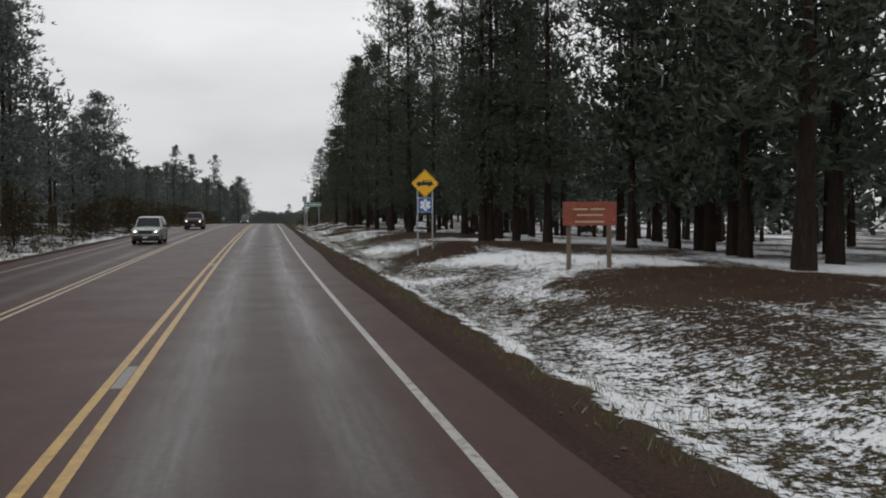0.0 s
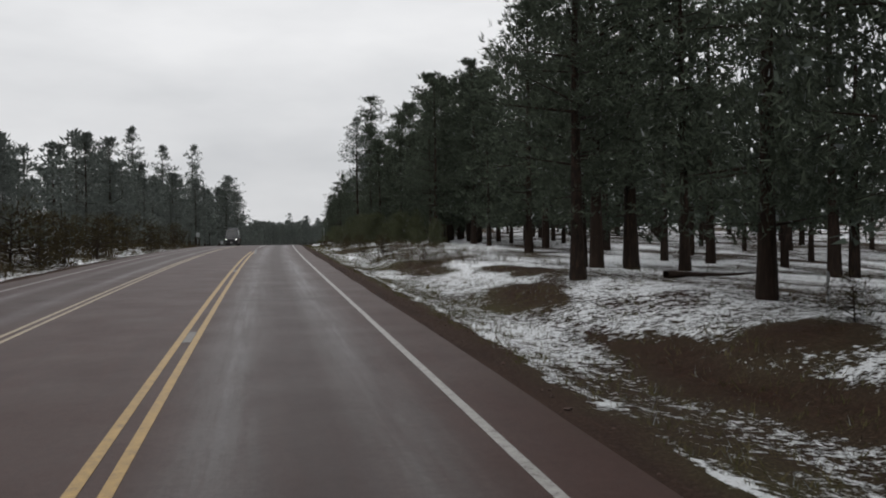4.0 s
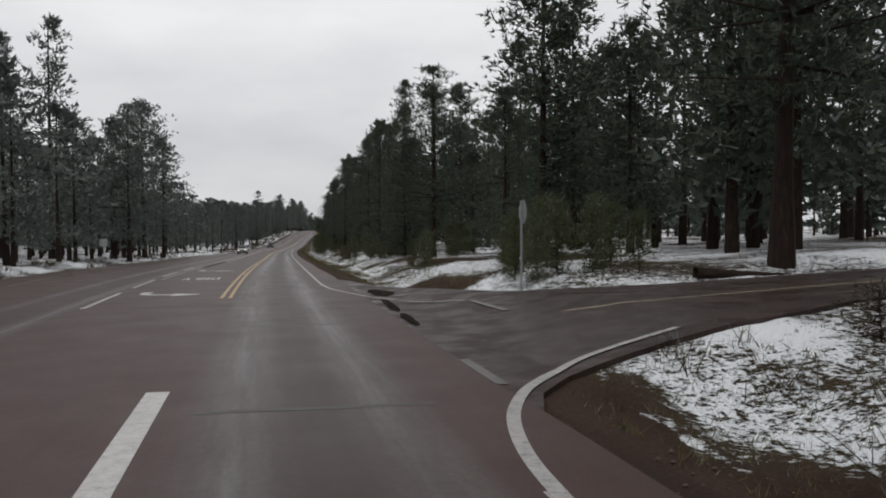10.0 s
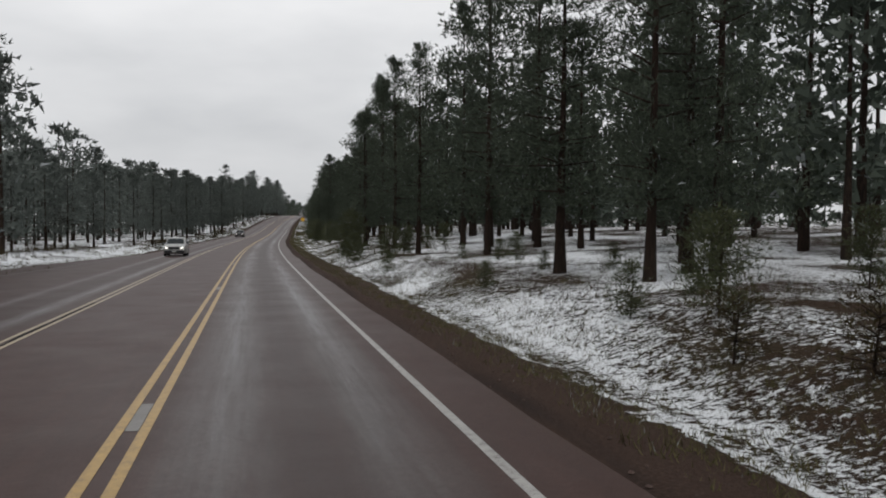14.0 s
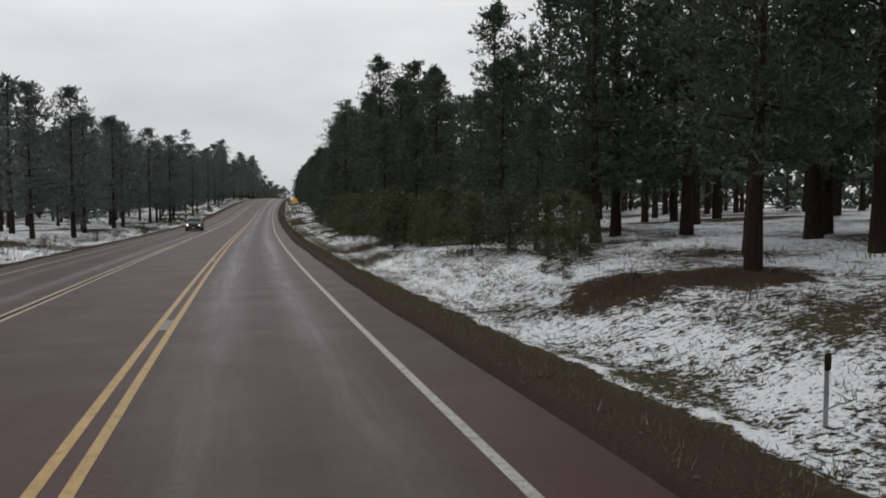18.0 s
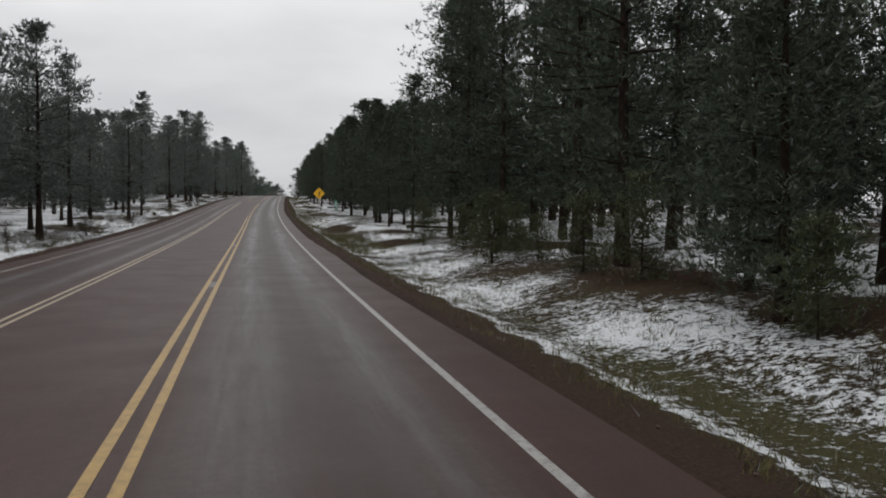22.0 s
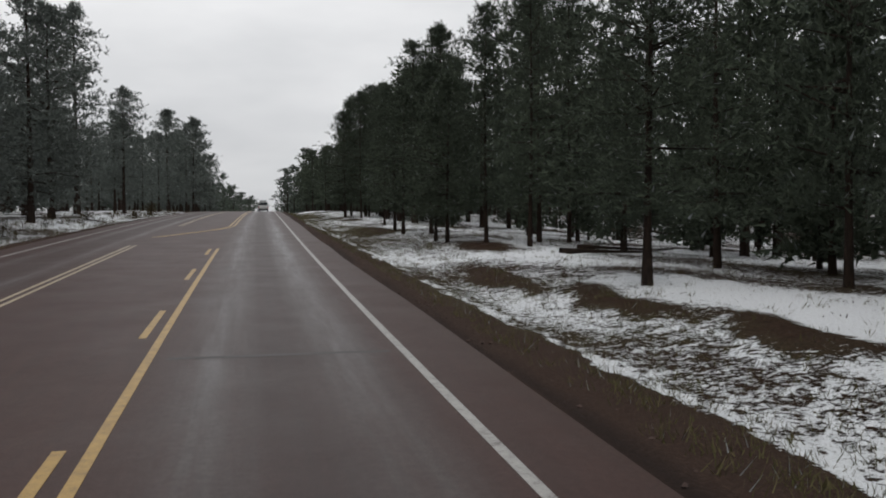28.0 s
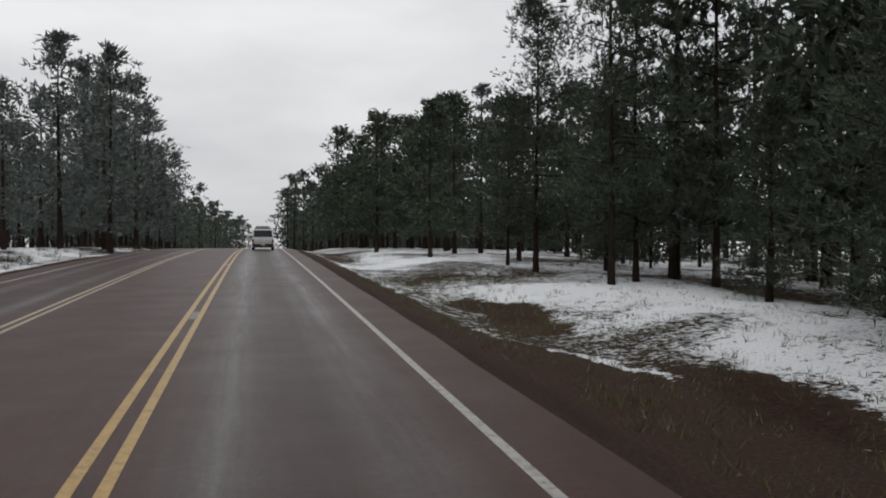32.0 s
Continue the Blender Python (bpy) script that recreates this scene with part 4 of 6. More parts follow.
# recessed markers between the yellow lines, and cracks and sealed joints
SCRAPED = plain("scraped_dark_asphalt", (0.016, 0.012, 0.011), 0.7, gloss=0.06)
MARKER = plain("grey_recessed_marker", (0.20, 0.19, 0.18), 0.6)
SEAL = plain("black_crack_sealant", (0.010, 0.009, 0.009), 0.7, gloss=0.06)
PATCH = plain("grey_joint_patch", (0.075, 0.070, 0.068), 0.5, gloss=0.12)
for k in range(34):
    s0 = 11.7 + 24.2 * k
    if 172 < s0 < 255 or 608 < s0 < 690:
        continue
    strip("road_marker", s0, s0 + 1.6, -3.77, -3.62, LIFT, MARKER, road)
rng = np.random.default_rng(8)


def crack(s0, s1, u, wob, width, mat, name):
    ss = np.linspace(s0, s1, int(abs(s1 - s0) / 0.8) + 2)
    w = np.convolve(rng.normal(0, wob, len(ss) + 4), np.ones(3) / 3, "same")[2:-2]
    n = len(ss)
    a, b = spots(ss, u + w - width / 2, 0.003), spots(ss, u + w + width / 2, 0.003)
    child(name, as_mesh(name, np.vstack([a, b]), [(i, n + i, n + i + 1, i + 1) for i in range(n - 1)], mat), road)


def slant(s):
    return np.interp(s, [48.0, 50.0, 52.0, 54.4, 56.6, 58.3, 59.5], [-2.45, -2.1, -1.6, -1.1, -0.7, -0.4, -0.28])


strip("sealed_crack", 48.0, 59.5, lambda s: slant(s) - 0.010, lambda s: slant(s) + 0.010, 0.004, SEAL, road, 0.6, label="thin slanting sealed crack")
strip("scraped_strip", 294.0, 320.5, lambda s: -7.48 + 0.08 * np.sin(0.9 * s), lambda s: -7.16 + 0.07 * np.sin(1.7 * s), 0.004, SCRAPED, road, label="dark scraped strip where old paint was removed")
strip("scraped_strip", 317.6, 323.6, lambda s: -5.92 + 0.07 * (s - 317.6), lambda s: -5.76 + 0.07 * (s - 317.6), 0.004, SCRAPED, road)
for s0, s1, u in ((470, 500, -7.23), (325, 345, -7.23), (395, 455, -7.23)):
    crack(s0, s1, u, 0.05, 0.10, SEAL, "sealed_crack")
for s0, u0, u1 in ((117, -3.3, -0.2), (175.9, -7.0, -3.8), (237.5, -3.3, -0.2), (247.5, -3.3, -0.2), (311, -3.3, -0.2), (452, -3.3, -0.2), (641, -3.3, -0.2)):
    ss = np.array([s0, s0 + 0.16])
    uu = np.linspace(u0, u1, 12)
    S, U = np.meshgrid(ss, uu, indexing="ij")
    S = S + np.convolve(rng.normal(0, 0.05, 16), np.ones(5) / 5, "same")[2:14][None]
    v = spots(S, U, 0.003).reshape(-1, 3)
    child("joint_patch", as_mesh("joint_patch", v, [(j, 12 + j, 13 + j, j + 1) for j in range(11)], PATCH), road)


def puddle(s, u, a, b, h, seed, turn=0.0):
    r = np.random.default_rng(seed)
    th = np.linspace(0, 2 * np.pi, 72, endpoint=False)
    k = 1 + 0.16 * np.sin(2 * th + r.uniform(0, 6)) + 0.14 * np.sin(3 * th + r.uniform(0, 6)) + 0.08 * np.sin(7 * th) + 0.05 * np.sin(13 * th)
    x, y = b * k * np.cos(th) + turn * a * np.sin(th), a * np.sin(th) * (1 - 0.1 * np.cos(th))
    v = spots(s + y, u + x, h)
    ob = new("puddle", as_mesh("puddle", v, [tuple(range(72))], WATER))
    tagged(ob, "shallow muddy puddle on the wet asphalt", "puddle")


puddle(258.6, 1.8, 1.9, 0.40, 0.002, 2, 0.0)
puddle(253.2, 1.40, 2.6, 0.17, 0.002, 4, 0.03)
puddle(248.4, 1.25, 1.6, 0.15, 0.002, 7, 0.05)


# ---- trees ----
def tri_tufts(centres, outs, spread, size, per, rng, width=0.2, fan=6):
    """Needle clumps: round each centre a flattened cloud of tufts, each a fan of slim triangles."""
    n, k = len(centres), max(1, round(per / fan))
    sp = np.repeat(spread, k)[:, None]
    off = rng.normal(0, 0.5, (n * k, 3)) * sp * (1, 1, 0.5)
    tuft = np.repeat(centres, k, 0) + off
    axis = np.repeat(outs, k, 0) * 0.5 + off / (sp + 1e-6) * 0.7 + (0, 0, 0.45)
    tuft, axis = np.repeat(tuft, fan, 0), np.repeat(axis, fan, 0)
    m = n * k * fan
    d = axis + rng.normal(0, 0.62, (m, 3))
    d /= np.linalg.norm(d, axis=1)[:, None] + 1e-9
    ln = (size * rng.uniform(0.6, 1.25, m))[:, None]
    side = np.cross(d, rng.normal(0, 1, (m, 3)))
    side /= np.linalg.norm(side, axis=1)[:, None] + 1e-9
    base = tuft + rng.normal(0, 0.12, (m, 3)) * size
    w = ln * width * rng.uniform(0.7, 1.4, (m, 1))
    return np.stack([base - side * w, base + side * w, base + d * ln], 1).reshape(-1, 3)


def pine_arrays(rng, height, crown0, radius, nbranch, per, size, top=0.6, gappy=0.0, width=0.2, lean=0.0, clumps=(3, 4), fan=4):
    """Crown triangles and limb segments of one pine with its foot at the origin."""
    cents, outs, spread, limbs = [], [], [], []
    lobes = rng.uniform(0.62, 1.22, (6, 7))
    for i in range(nbranch):
        f = rng.uniform(0, 1) ** 1.1
        z = crown0 + (height - crown0) * f
        az = rng.uniform(0, 2 * np.pi)
        lobe = lobes[min(5, int(f * 6)), int(az / 6.2832 * 6.999)]
        if rng.uniform() < gappy * (1.1 - f):
            continue
        prof = (1 - f**2.0) ** top * (0.62 + 0.38 * min(1, f / 0.3)) * lobe
        ln = radius * prof * rng.uniform(0.75, 1.1) + 0.3
        rise = rng.uniform(-0.28, 0.18) + 0.55 * f
        d = np.array([math.cos(az), math.sin(az), rise])
        foot = np.array([lean * z, 0, z - ln * rise * 0.4])
        limbs.append((foot, foot + d * ln * 0.95, 0.012 + 0.016 * ln))
        for t in np.linspace(1.0, 0.30, rng.integers(clumps[0], clumps[1] + 1)):
            cents.append(foot + d * ln * t + rng.normal(0, 0.10, 3))
            outs.append(d / np.linalg.norm(d))
            spread.append((0.34 + 0.17 * ln) * rng.uniform(0.8, 1.2))
    for _ in range(9):
        cents.append(np.array([lean * height, 0, height - rng.uniform(0.2, 1.5)]) + rng.normal(0, 1, 3) * (0.35, 0.35, 0.15))
        outs.append(np.array([0, 0, 1.0]))
        spread.append(0.45)
    return tri_tufts(np.array(cents), np.array(outs), np.array(spread), size, per, rng, width, fan), limbs


def trunk_arrays(rng, height, r, lean=0.0, seg=8, rings=9, limbs=(), dead=0, crown0=3.0):
    v, f = [], []
    for i in range(rings):
        t = i / (rings - 1)
        z = height * 0.985 * t
        rr = r * (1 - 0.86 * t**0.9) * (1.35 if i == 0 else 1.0)
        cx, cy = lean * z + 0.05 * math.sin(4 * t + r * 20), 0.05 * math.cos(5 * t)
        for k in range(seg):
            a = 2 * math.pi * k / seg
            q = rr * (1 + 0.08 * math.sin(3 * a + i))
            v.append((cx + q * math.cos(a), cy + q * math.sin(a), z - (0.25 if i == 0 else 0)))
    for i in range(rings - 1):
        for k in range(seg):
            f.append((i * seg + k, i * seg + (k + 1) % seg, (i + 1) * seg + (k + 1) % seg, (i + 1) * seg + k))
    limbs = list(limbs)
    for _ in range(dead):
        z = rng.uniform(1.6, crown0 + 2.0)
        a = rng.uniform(0, 2 * math.pi)
        ln = rng.uniform(0.6, 2.0)
        p = np.array([lean * z, 0, z])
        limbs.append((p, p + np.array([math.cos(a), math.sin(a), rng.uniform(-0.25, 0.15)]) * ln, 0.018))
    for p, q, w in limbs:
        d = (q - p) / (np.linalg.norm(q - p) + 1e-9)
        s = np.cross(d, (0.3, 0.2, 1.0))
        s /= np.linalg.norm(s)
        t = np.cross(d, s)
        b = len(v)
        for a in (0, 2.09, 4.19):
            v.append(tuple(p + (s * math.cos(a) + t * math.sin(a)) * w))
        v.append(tuple(q))
        f += [(b, b + 1, b + 3), (b + 1, b + 2, b + 3), (b + 2, b, b + 3)]
    return v, f


def pine_thing(seed, height, r, crown0, radius, nbranch, per, size, needles, label, top=0.5, gappy=0.0, lean=0.0, dead=10, width=0.2, every=3, name="pine_tree", clumps=(3, 3)):
    rng = np.random.default_rng(seed)
    v, limbs = pine_arrays(rng, height, crown0, radius, nbranch, per, size, top, gappy, width, lean, clumps)
    ob = new(name)
    tv, tf = trunk_arrays(rng, height, r, lean, 8, 9, limbs[::every], dead, crown0)
    child("trunk", as_mesh("trunk", tv, tf, BARK, None, True), ob)
    child("crown", tri_mesh("crown", v, needles), ob)
    tagged(ob, label, "shrub" if name == "shrub" else "tree", "shrubs" if name == "shrub" else "young pines" if name == "young_pine" else "roadside pines")
    ob.matrix_basis = pose(0, -400, -200)
    return ob


TALL = "tall ponderosa pine with dark green needles and bare lower trunk"
FROST = "tall pine with grey-green needles dusted with snow"
SLIM = "slender dark pine of the dense roadside stand"
protos = {}
# (name ending, needle triangles in a clump, their length and width): full detail for the trees nearest the road
for end, per, size, width in (("", 22, 0.40, 0.16), ("_near", 48, 0.29, 0.115)):
    for i in range(4):
        protos["tall" + end, i] = pine_thing(100 + i, 20.0, 0.30, 1.9 + 0.5 * i, 4.3, 142, per, size, NEEDLES, TALL, 0.75, 0.12, 0.004 * (i - 2), 20, width)
    for i in range(4):
        protos["mature" + end, i] = pine_thing(110 + i, 20.0, 0.28, 2.6 + 0.6 * i, 4.2, 140, per, size, NEEDLES, TALL, 0.72, 0.14, 0.004 * (i - 2), 26, width)
    for i in range(4):
        protos["slim" + end, i] = pine_thing(160 + i, 15.0, 0.15, 1.7 + 0.35 * i, 3.1, 120, per, size * 0.9, NEEDLES, SLIM, 0.75, 0.12, 0.006 * (i - 1.5), 16, width)
    for i in range(3):
        protos["bushy" + end, i] = pine_thing(190 + i, 12.0, 0.2, 0.8, 3.2, 120, per, size * 0.9, NEEDLES, "full bushy pine with needles down to the ground", 0.9, 0.04, 0.0, 2, width)
for i in range(5):
    protos["frost", i] = pine_thing(120 + i, 19.0, 0.29, 1.3 + 0.7 * i, 4.6, 126, 32, 0.37, FROSTED_HAZE, FROST, 0.68, 0.08, 0.003 * (i - 1), 8, 0.14)
for i in range(3):
    protos["shrub", i] = pine_thing(205 + i, 2.4, 0.05, 0.1, 1.5, 34, 12, 0.25, SHRUB, "leafless olive-brown shrub beside the road", 0.45, 0.0, 0.0, 0, 0.07, 1, "shrub", (2, 3))
for i in range(3):
    protos["open", i] = pine_thing(140 + i, 26.0, 0.34, 8.0 + 1.5 * i, 3.3, 100, 36, 0.33, FROSTED_HAZE if i else NEEDLES, "lofty open-crowned pine standing above its neighbours", 0.6, 0.22, 0.0, 18, 0.13)
for i in range(4):
    protos["young", i] = pine_thing(180 + i, 4.0, 0.05, 0.25, 1.35, 56, 36, 0.20, YOUNG, "young pine with yellow-green needles and specks of snow", 0.8, 0.08, 0.0, 0, 0.09, 2, "young_pine", (3, 3))
BASE = dict(mature=20.0, shrub=2.4, tall=20.0, frost=19.0, open=26.0, slim=15.0, young=4.0, bushy=12.0)
rng = np.random.default_rng(77)
planted, back = [], []


def plant(kind, s, u, height, girth=None):
    n = len([1 for k in protos if k[0] == kind])
    if u > 19 or s > 762 or u < -22.5 or (s > 640 and u > 15):
        back.append((kind, s, u, height))
        planted.append((s, u))
        return None
    near = "_near" if 0 < u < 15 and s < 760 and (kind + "_near", 0) in protos else ""
    p = protos[kind + near, int(rng.integers(n))]
    k = height / BASE[kind]
    r0 = dict(mature=0.30, shrub=0.05, tall=0.30, frost=0.29, open=0.36, slim=0.15, young=0.06, bushy=0.2)[kind]
    w = k if girth is None else min(1.25 * k, max(0.75 * k, girth / 2 / r0))
    m = Matrix.Translation(spot(s, u, float(ground_h(s, u)))) @ pose(0, 0, 0, 0, 0, rng.uniform(0, 360)) @ Matrix.Diagonal((w, w, k, 1))
    ob = copy_thing(p, m)
    planted.append((s, u))
    return ob


for s, u, d, h in PINES_A + PINES_B + PINES_C + PINES_D + PINES_E + PINES_F:
    kind = ("mature" if d > 0.46 else "tall") if s < 560 else "tall" if d > 0.45 and s < 600 else "slim"
    plant(kind, s, u, h, min(d, 0.75) * 0.9)
for s, u, h in ((26, 16, 23), (30, 20, 22), (252.4, 14.4, 26), (262, 21, 24), (275, 24, 22), (284, 16, 20), (292, 21, 21), (196, 21, 20), (203, 24, 21), (189, 23, 19)):
    plant("mature", s, u, h, 0.75)
# skyline trees that stand out, left and right
for kind, s, u, h in (("frost", 117, -22.3, 16.5), ("frost", 110, -21.5, 14), ("open", 338, -28.7, 28.8), ("open", 357, -39.8, 31), ("open", 292, -35.2, 26.3), ("frost", 360, -21.4, 22.6), ("frost", 549, -29.8, 16), ("open", 691, -29, 22.6),
                      ("frost", 723, -20.2, 21), ("frost", 532, -21.5, 14.5), ("mature", 276, 11.5, 18), ("tall", 281, 13.5, 15), ("mature", 265, 19.5, 25), ("tall", 272, 27, 23), ("bushy", 223, 13, 15), ("tall", 486, 9.4, 15.8),
                      ("tall", 522, 9.5, 16.5), ("tall", 530, 11, 17.5), ("tall", 540, 10.5, 17), ("tall", 551, 12.5, 18), ("tall", 513, 12.5, 17), ("slim", 562, 9.5, 12), ("mature", 213, 15, 17), ("mature", 217, 23, 17.5), ("tall", 238, 13, 19), ("tall", 231, 15.5, 14.5), ("bushy", 234, 18, 12),
                      ("frost", 801, -19.7, 19), ("frost", 796, -14.5, 17.5), ("tall", 712, 10.2, 13), ("open", 783, 14.8, 24.2), ("frost", 850, -17, 15)):
    plant(kind, s, u, min(h, canopy(s, u) + 1) if u > 0 else h)

for kind, s, u, h in (("open", 227, 10.0, 19), ("mature", 229, 18.5, 21.5), ("tall", 704, 11.5, 16), ("tall", 702, 13.5, 17), ("tall", 708, 14.5, 18)):
    plant(kind, s, u, h)


def clear(s, u, gap):
    return all((s - a) ** 2 + (u - b) ** 2 > gap * gap for a, b in planted)


def glade(s, u):
    """A narrow clearing in the trees past the junction."""
    d = s - 247
    return 25 < d < 170 and abs((u + 2.3) / d - 0.385) < 0.024


def stand(kind, s0, s1, u0, u1, count, h0, h1, gap):
    made = 0
    for _ in range(count * 12):
        s, u = rng.uniform(s0, s1), rng.uniform(u0, u1)
        if made < count and clear(s, u, gap) and not glade(s, u) and not by_side_road(s, u, 2.0):
            h, top = rng.uniform(h0, h1), canopy(s, u)
            if kind in ("tall", "mature", "slim", "frost"):
                h = min(h, top) if u > 0 else top * rng.uniform(0.8, 1.0)
                if h < 0.45 * h0:
                    continue
            plant(kind, s, u, min(h, max(top, 3.0)) if kind == "bushy" else h)
            made += 1


for s, u, h in ((388, 5.9, 3.4), (389, 5.5, 3.8), (389.6, 5.2, 3.6), (262, 9.0, 2.6), (264, 8.2, 2.2), (259.5, 8.6, 2.8), (254.6, 6.6, 1.9), (255.4, 7.6, 2.2), (256.6, 6.4, 2.0), (257.4, 8.2, 2.5), (254.2, 8.4, 2.3), (258.6, 7.0, 2.2), (255.8, 9.2, 2.6), (253.6, 9.8, 2.0), (260.4, 7.6, 2.3), (257, 10.2, 2.4), (272, 5.8, 1.8), (275, 6.5, 2.0), (277, 6.0, 1.6)):
    plant("young", s, u, h, 0.03)
for s, u, h in ((281, 7.6, 2.2), (312, 8.4, 2.0), (309.5, 8.2, 2.4), (306.8, 7.8, 2.6), (305.5, 7.4, 2.2)):
    plant("bushy", s, u, h)
# right side behind the first trunks
stand("tall", 20, 165, 16, 26, 8, 15, 23, 4.0)
stand("young", 190, 236, 6.0, 8.5, 20, 1.4, 2.8, 1.2)
stand("young", 188, 236, 8.0, 15, 52, 2.0, 4.0, 1.3)
stand("young", 166, 186, 7, 14, 7, 1.2, 2.8, 1.5)
stand("young", 284, 300, 9.5, 15, 6, 1.6, 2.6, 1.3)
stand("tall", 168, 232, 17, 26, 14, 12, 18, 3.6)
stand("mature", 176, 208, 14, 24, 9, 17, 22, 3.0)
stand("bushy", 292, 306, 7, 16, 3, 6, 10, 3.5)
stand("bushy", 196, 240, 15, 24, 7, 7, 11, 3.0)
stand("bushy", 560, 740, 16, 26, 12, 5, 8, 4.0)
stand("bushy", 650, 722, 12, 18, 10, 6, 9, 3.0)
stand("bushy", 492, 515, 7.5, 12, 5, 4, 7, 2.2)
stand("tall", 268, 420, 14, 26, 8, 13, 20, 4.5)
stand("young", 300, 420, 4.8, 14, 30, 0.8, 2.4, 1.5)
stand("bushy", 440, 512, 6.5, 12, 13, 5, 9, 2.8)
stand("young", 448, 492, 5.8, 10.5, 74, 1.8, 3.6, 0.9)
stand("young", 492, 545, 6.0, 9, 16, 1.2, 3.0, 1.2)
stand("tall", 440, 520, 9.5, 18, 14, 15, 20, 3.2)
stand("tall", 420, 560, 11, 26, 6, 12, 19, 4.0)
stand("slim", 560, 760, 14, 26, 10, 11, 16, 3.6)
stand("slim", 748, 870, 6.5, 14, 24, 10, 14, 2.8)
stand("slim", 748, 870, 12, 24, 16, 12, 15, 3.4)
stand("bushy", 735, 860, 14, 26, 8, 5, 8, 4.0)
stand("bushy", 730, 760, 10.5, 15, 5, 6, 9, 3.2)
# left side
stand("frost", 40, 200, -25, -20, 18, 10, 14, 4.0)
stand("frost", 200, 420, -25, -19.5, 20, 13, 19, 4.5)
stand("frost", 420, 640, -23, -16.5, 26, 12, 17, 4.5)
stand("frost", 640, 900, -23, -16.5, 26, 11, 17, 4.5)
stand("shrub", 30, 230, -19.5, -14.8, 56, 1.6, 3.6, 1.2)
stand("shrub", 100, 240, 3.8, 8, 16, 0.7, 1.4, 1.5)
stand("shrub", 300, 330, 5, 11, 10, 0.8, 1.5, 1.5)
stand("shrub", 420, 860, -17, -14.4, 40, 0.6, 1.6, 2.0)
# thickets of young pines on the bank past the junction and at the foot of the rise
stand("young", 296.5, 310, 6.3, 9.5, 24, 0.9, 1.7, 0.8)
stand("tall", 700, 730, 10, 18, 6, 15, 19, 3.0)
for s, u, h in ((428.6, 6.4, 0.9), (436, 8.5, 2.2), (437, 9.5, 2.4), (434, 9.0, 2.0), (439, 8.0, 2.5), (441, 7.0, 2.6), (430.5, 6.6, 1.0), (438, 10.4, 2.2)):
    plant("young", s, u, h)
for ob in [o for p in protos.values() for o in (*p.children, p)]:
    bpy.data.objects.remove(ob)


# ---- the woods further back, too many to count ----
def woods(name, s0, s1, u0, u1, gap, mat, h0, h1, seed, label, form=(40, 9, 0.68, 1.3)):
    r = np.random.default_rng(seed)
    forms = [pine_arrays(np.random.default_rng(seed + 50 + i), 15.0, form[3] + i * 0.4, 3.4, form[0], form[1], form[2], 0.6, 0.15, 0.26, 0.0, (1, 2), 1)[0] for i in range(5)]
    trunks = [trunk_arrays(np.random.default_rng(i), 15.0, 0.2, 0.0, 5, 4) for i in range(2)]
    V, F, TV, TF, n, tn = [], [], [], [], 0, 0
    for s in np.arange(s0, s1, gap):
        for u in np.arange(u0, u1, gap):
            a, b = s + r.uniform(-0.48, 0.48) * gap, u + r.uniform(-0.48, 0.48) * gap
            if by_side_road(a, b, 3.0):
                continue
            if glade(a, b):
                continue
            k, w, th = min(r.uniform(h0, h1), max(canopy(a, b), 7.0)) / 15.0, r.uniform(0.9, 1.25), r.uniform(0, 6.28)
            p = np.array(spot(a, b, float(ground_h(a, b))))
            R = np.array([[math.cos(th), -math.sin(th), 0], [math.sin(th), math.cos(th), 0], [0, 0, 1]]) * (w * k, w * k, k)
            c = forms[r.integers(5)] @ R.T + p
            V.append(c)
            tv, tf = trunks[r.integers(2)]
            TV.append(np.array(tv) @ R.T + p)
            TF.append(np.array(tf) + tn)
            tn += len(tv)
    V, TV, TF = np.vstack(V), np.vstack(TV), np.vstack(TF)
    ob = new(name)
    child("crowns", tri_mesh("crowns", V, mat), ob)
    child("trunks", as_mesh("trunks", TV, TF, BARK), ob)
    tagged(ob, label, "forest", kind="stuff")


def back_trees(name, label, mat, kinds, seed):
    """The single trees that stand behind the first ranks, joined."""
    r = np.random.default_rng(seed)
    forms = {k: [pine_arrays(np.random.default_rng(seed + i), BASE[k], BASE[k] * c, w, n, 16, 0.52, 0.68, 0.12, 0.19, 0.0, (2, 3), 2)[0] for i in range(3)]
             for k, c, w, n in (("tall", 0.12, 4.4, 100), ("mature", 0.16, 4.3, 100), ("slim", 0.14, 3.2, 90), ("frost", 0.12, 4.5, 96), ("open", 0.36, 3.3, 76), ("bushy", 0.08, 3.2, 96))}
    V, TV, TF, tn = [], [], [], 0
    for k, s, u, h in back:
        if k not in kinds:
            continue
        z, th = h / BASE[k], r.uniform(0, 6.28)
        R = np.array([[math.cos(th), -math.sin(th), 0], [math.sin(th), math.cos(th), 0], [0, 0, 1]]) * z
        p = np.array(spot(s, u, float(ground_h(s, u))))
        V.append(forms[k][r.integers(3)] @ R.T + p)
        tv, tf = trunk_arrays(np.random.default_rng(int(s)), BASE[k], BASE[k] * 0.013, 0.0, 7, 6, (), 8)
        TV.append(np.array(tv) @ R.T + p)
        TF += [tuple(i + tn for i in f) for f in tf]
        tn += len(tv)
    V, TV = np.vstack(V), np.vstack(TV)
    ob = new(name)
    child("crowns", tri_mesh("crowns", V, mat), ob)
    child("trunks", as_mesh("trunks", TV, TF, BARK), ob)
    tagged(ob, label, "forest", kind="stuff")


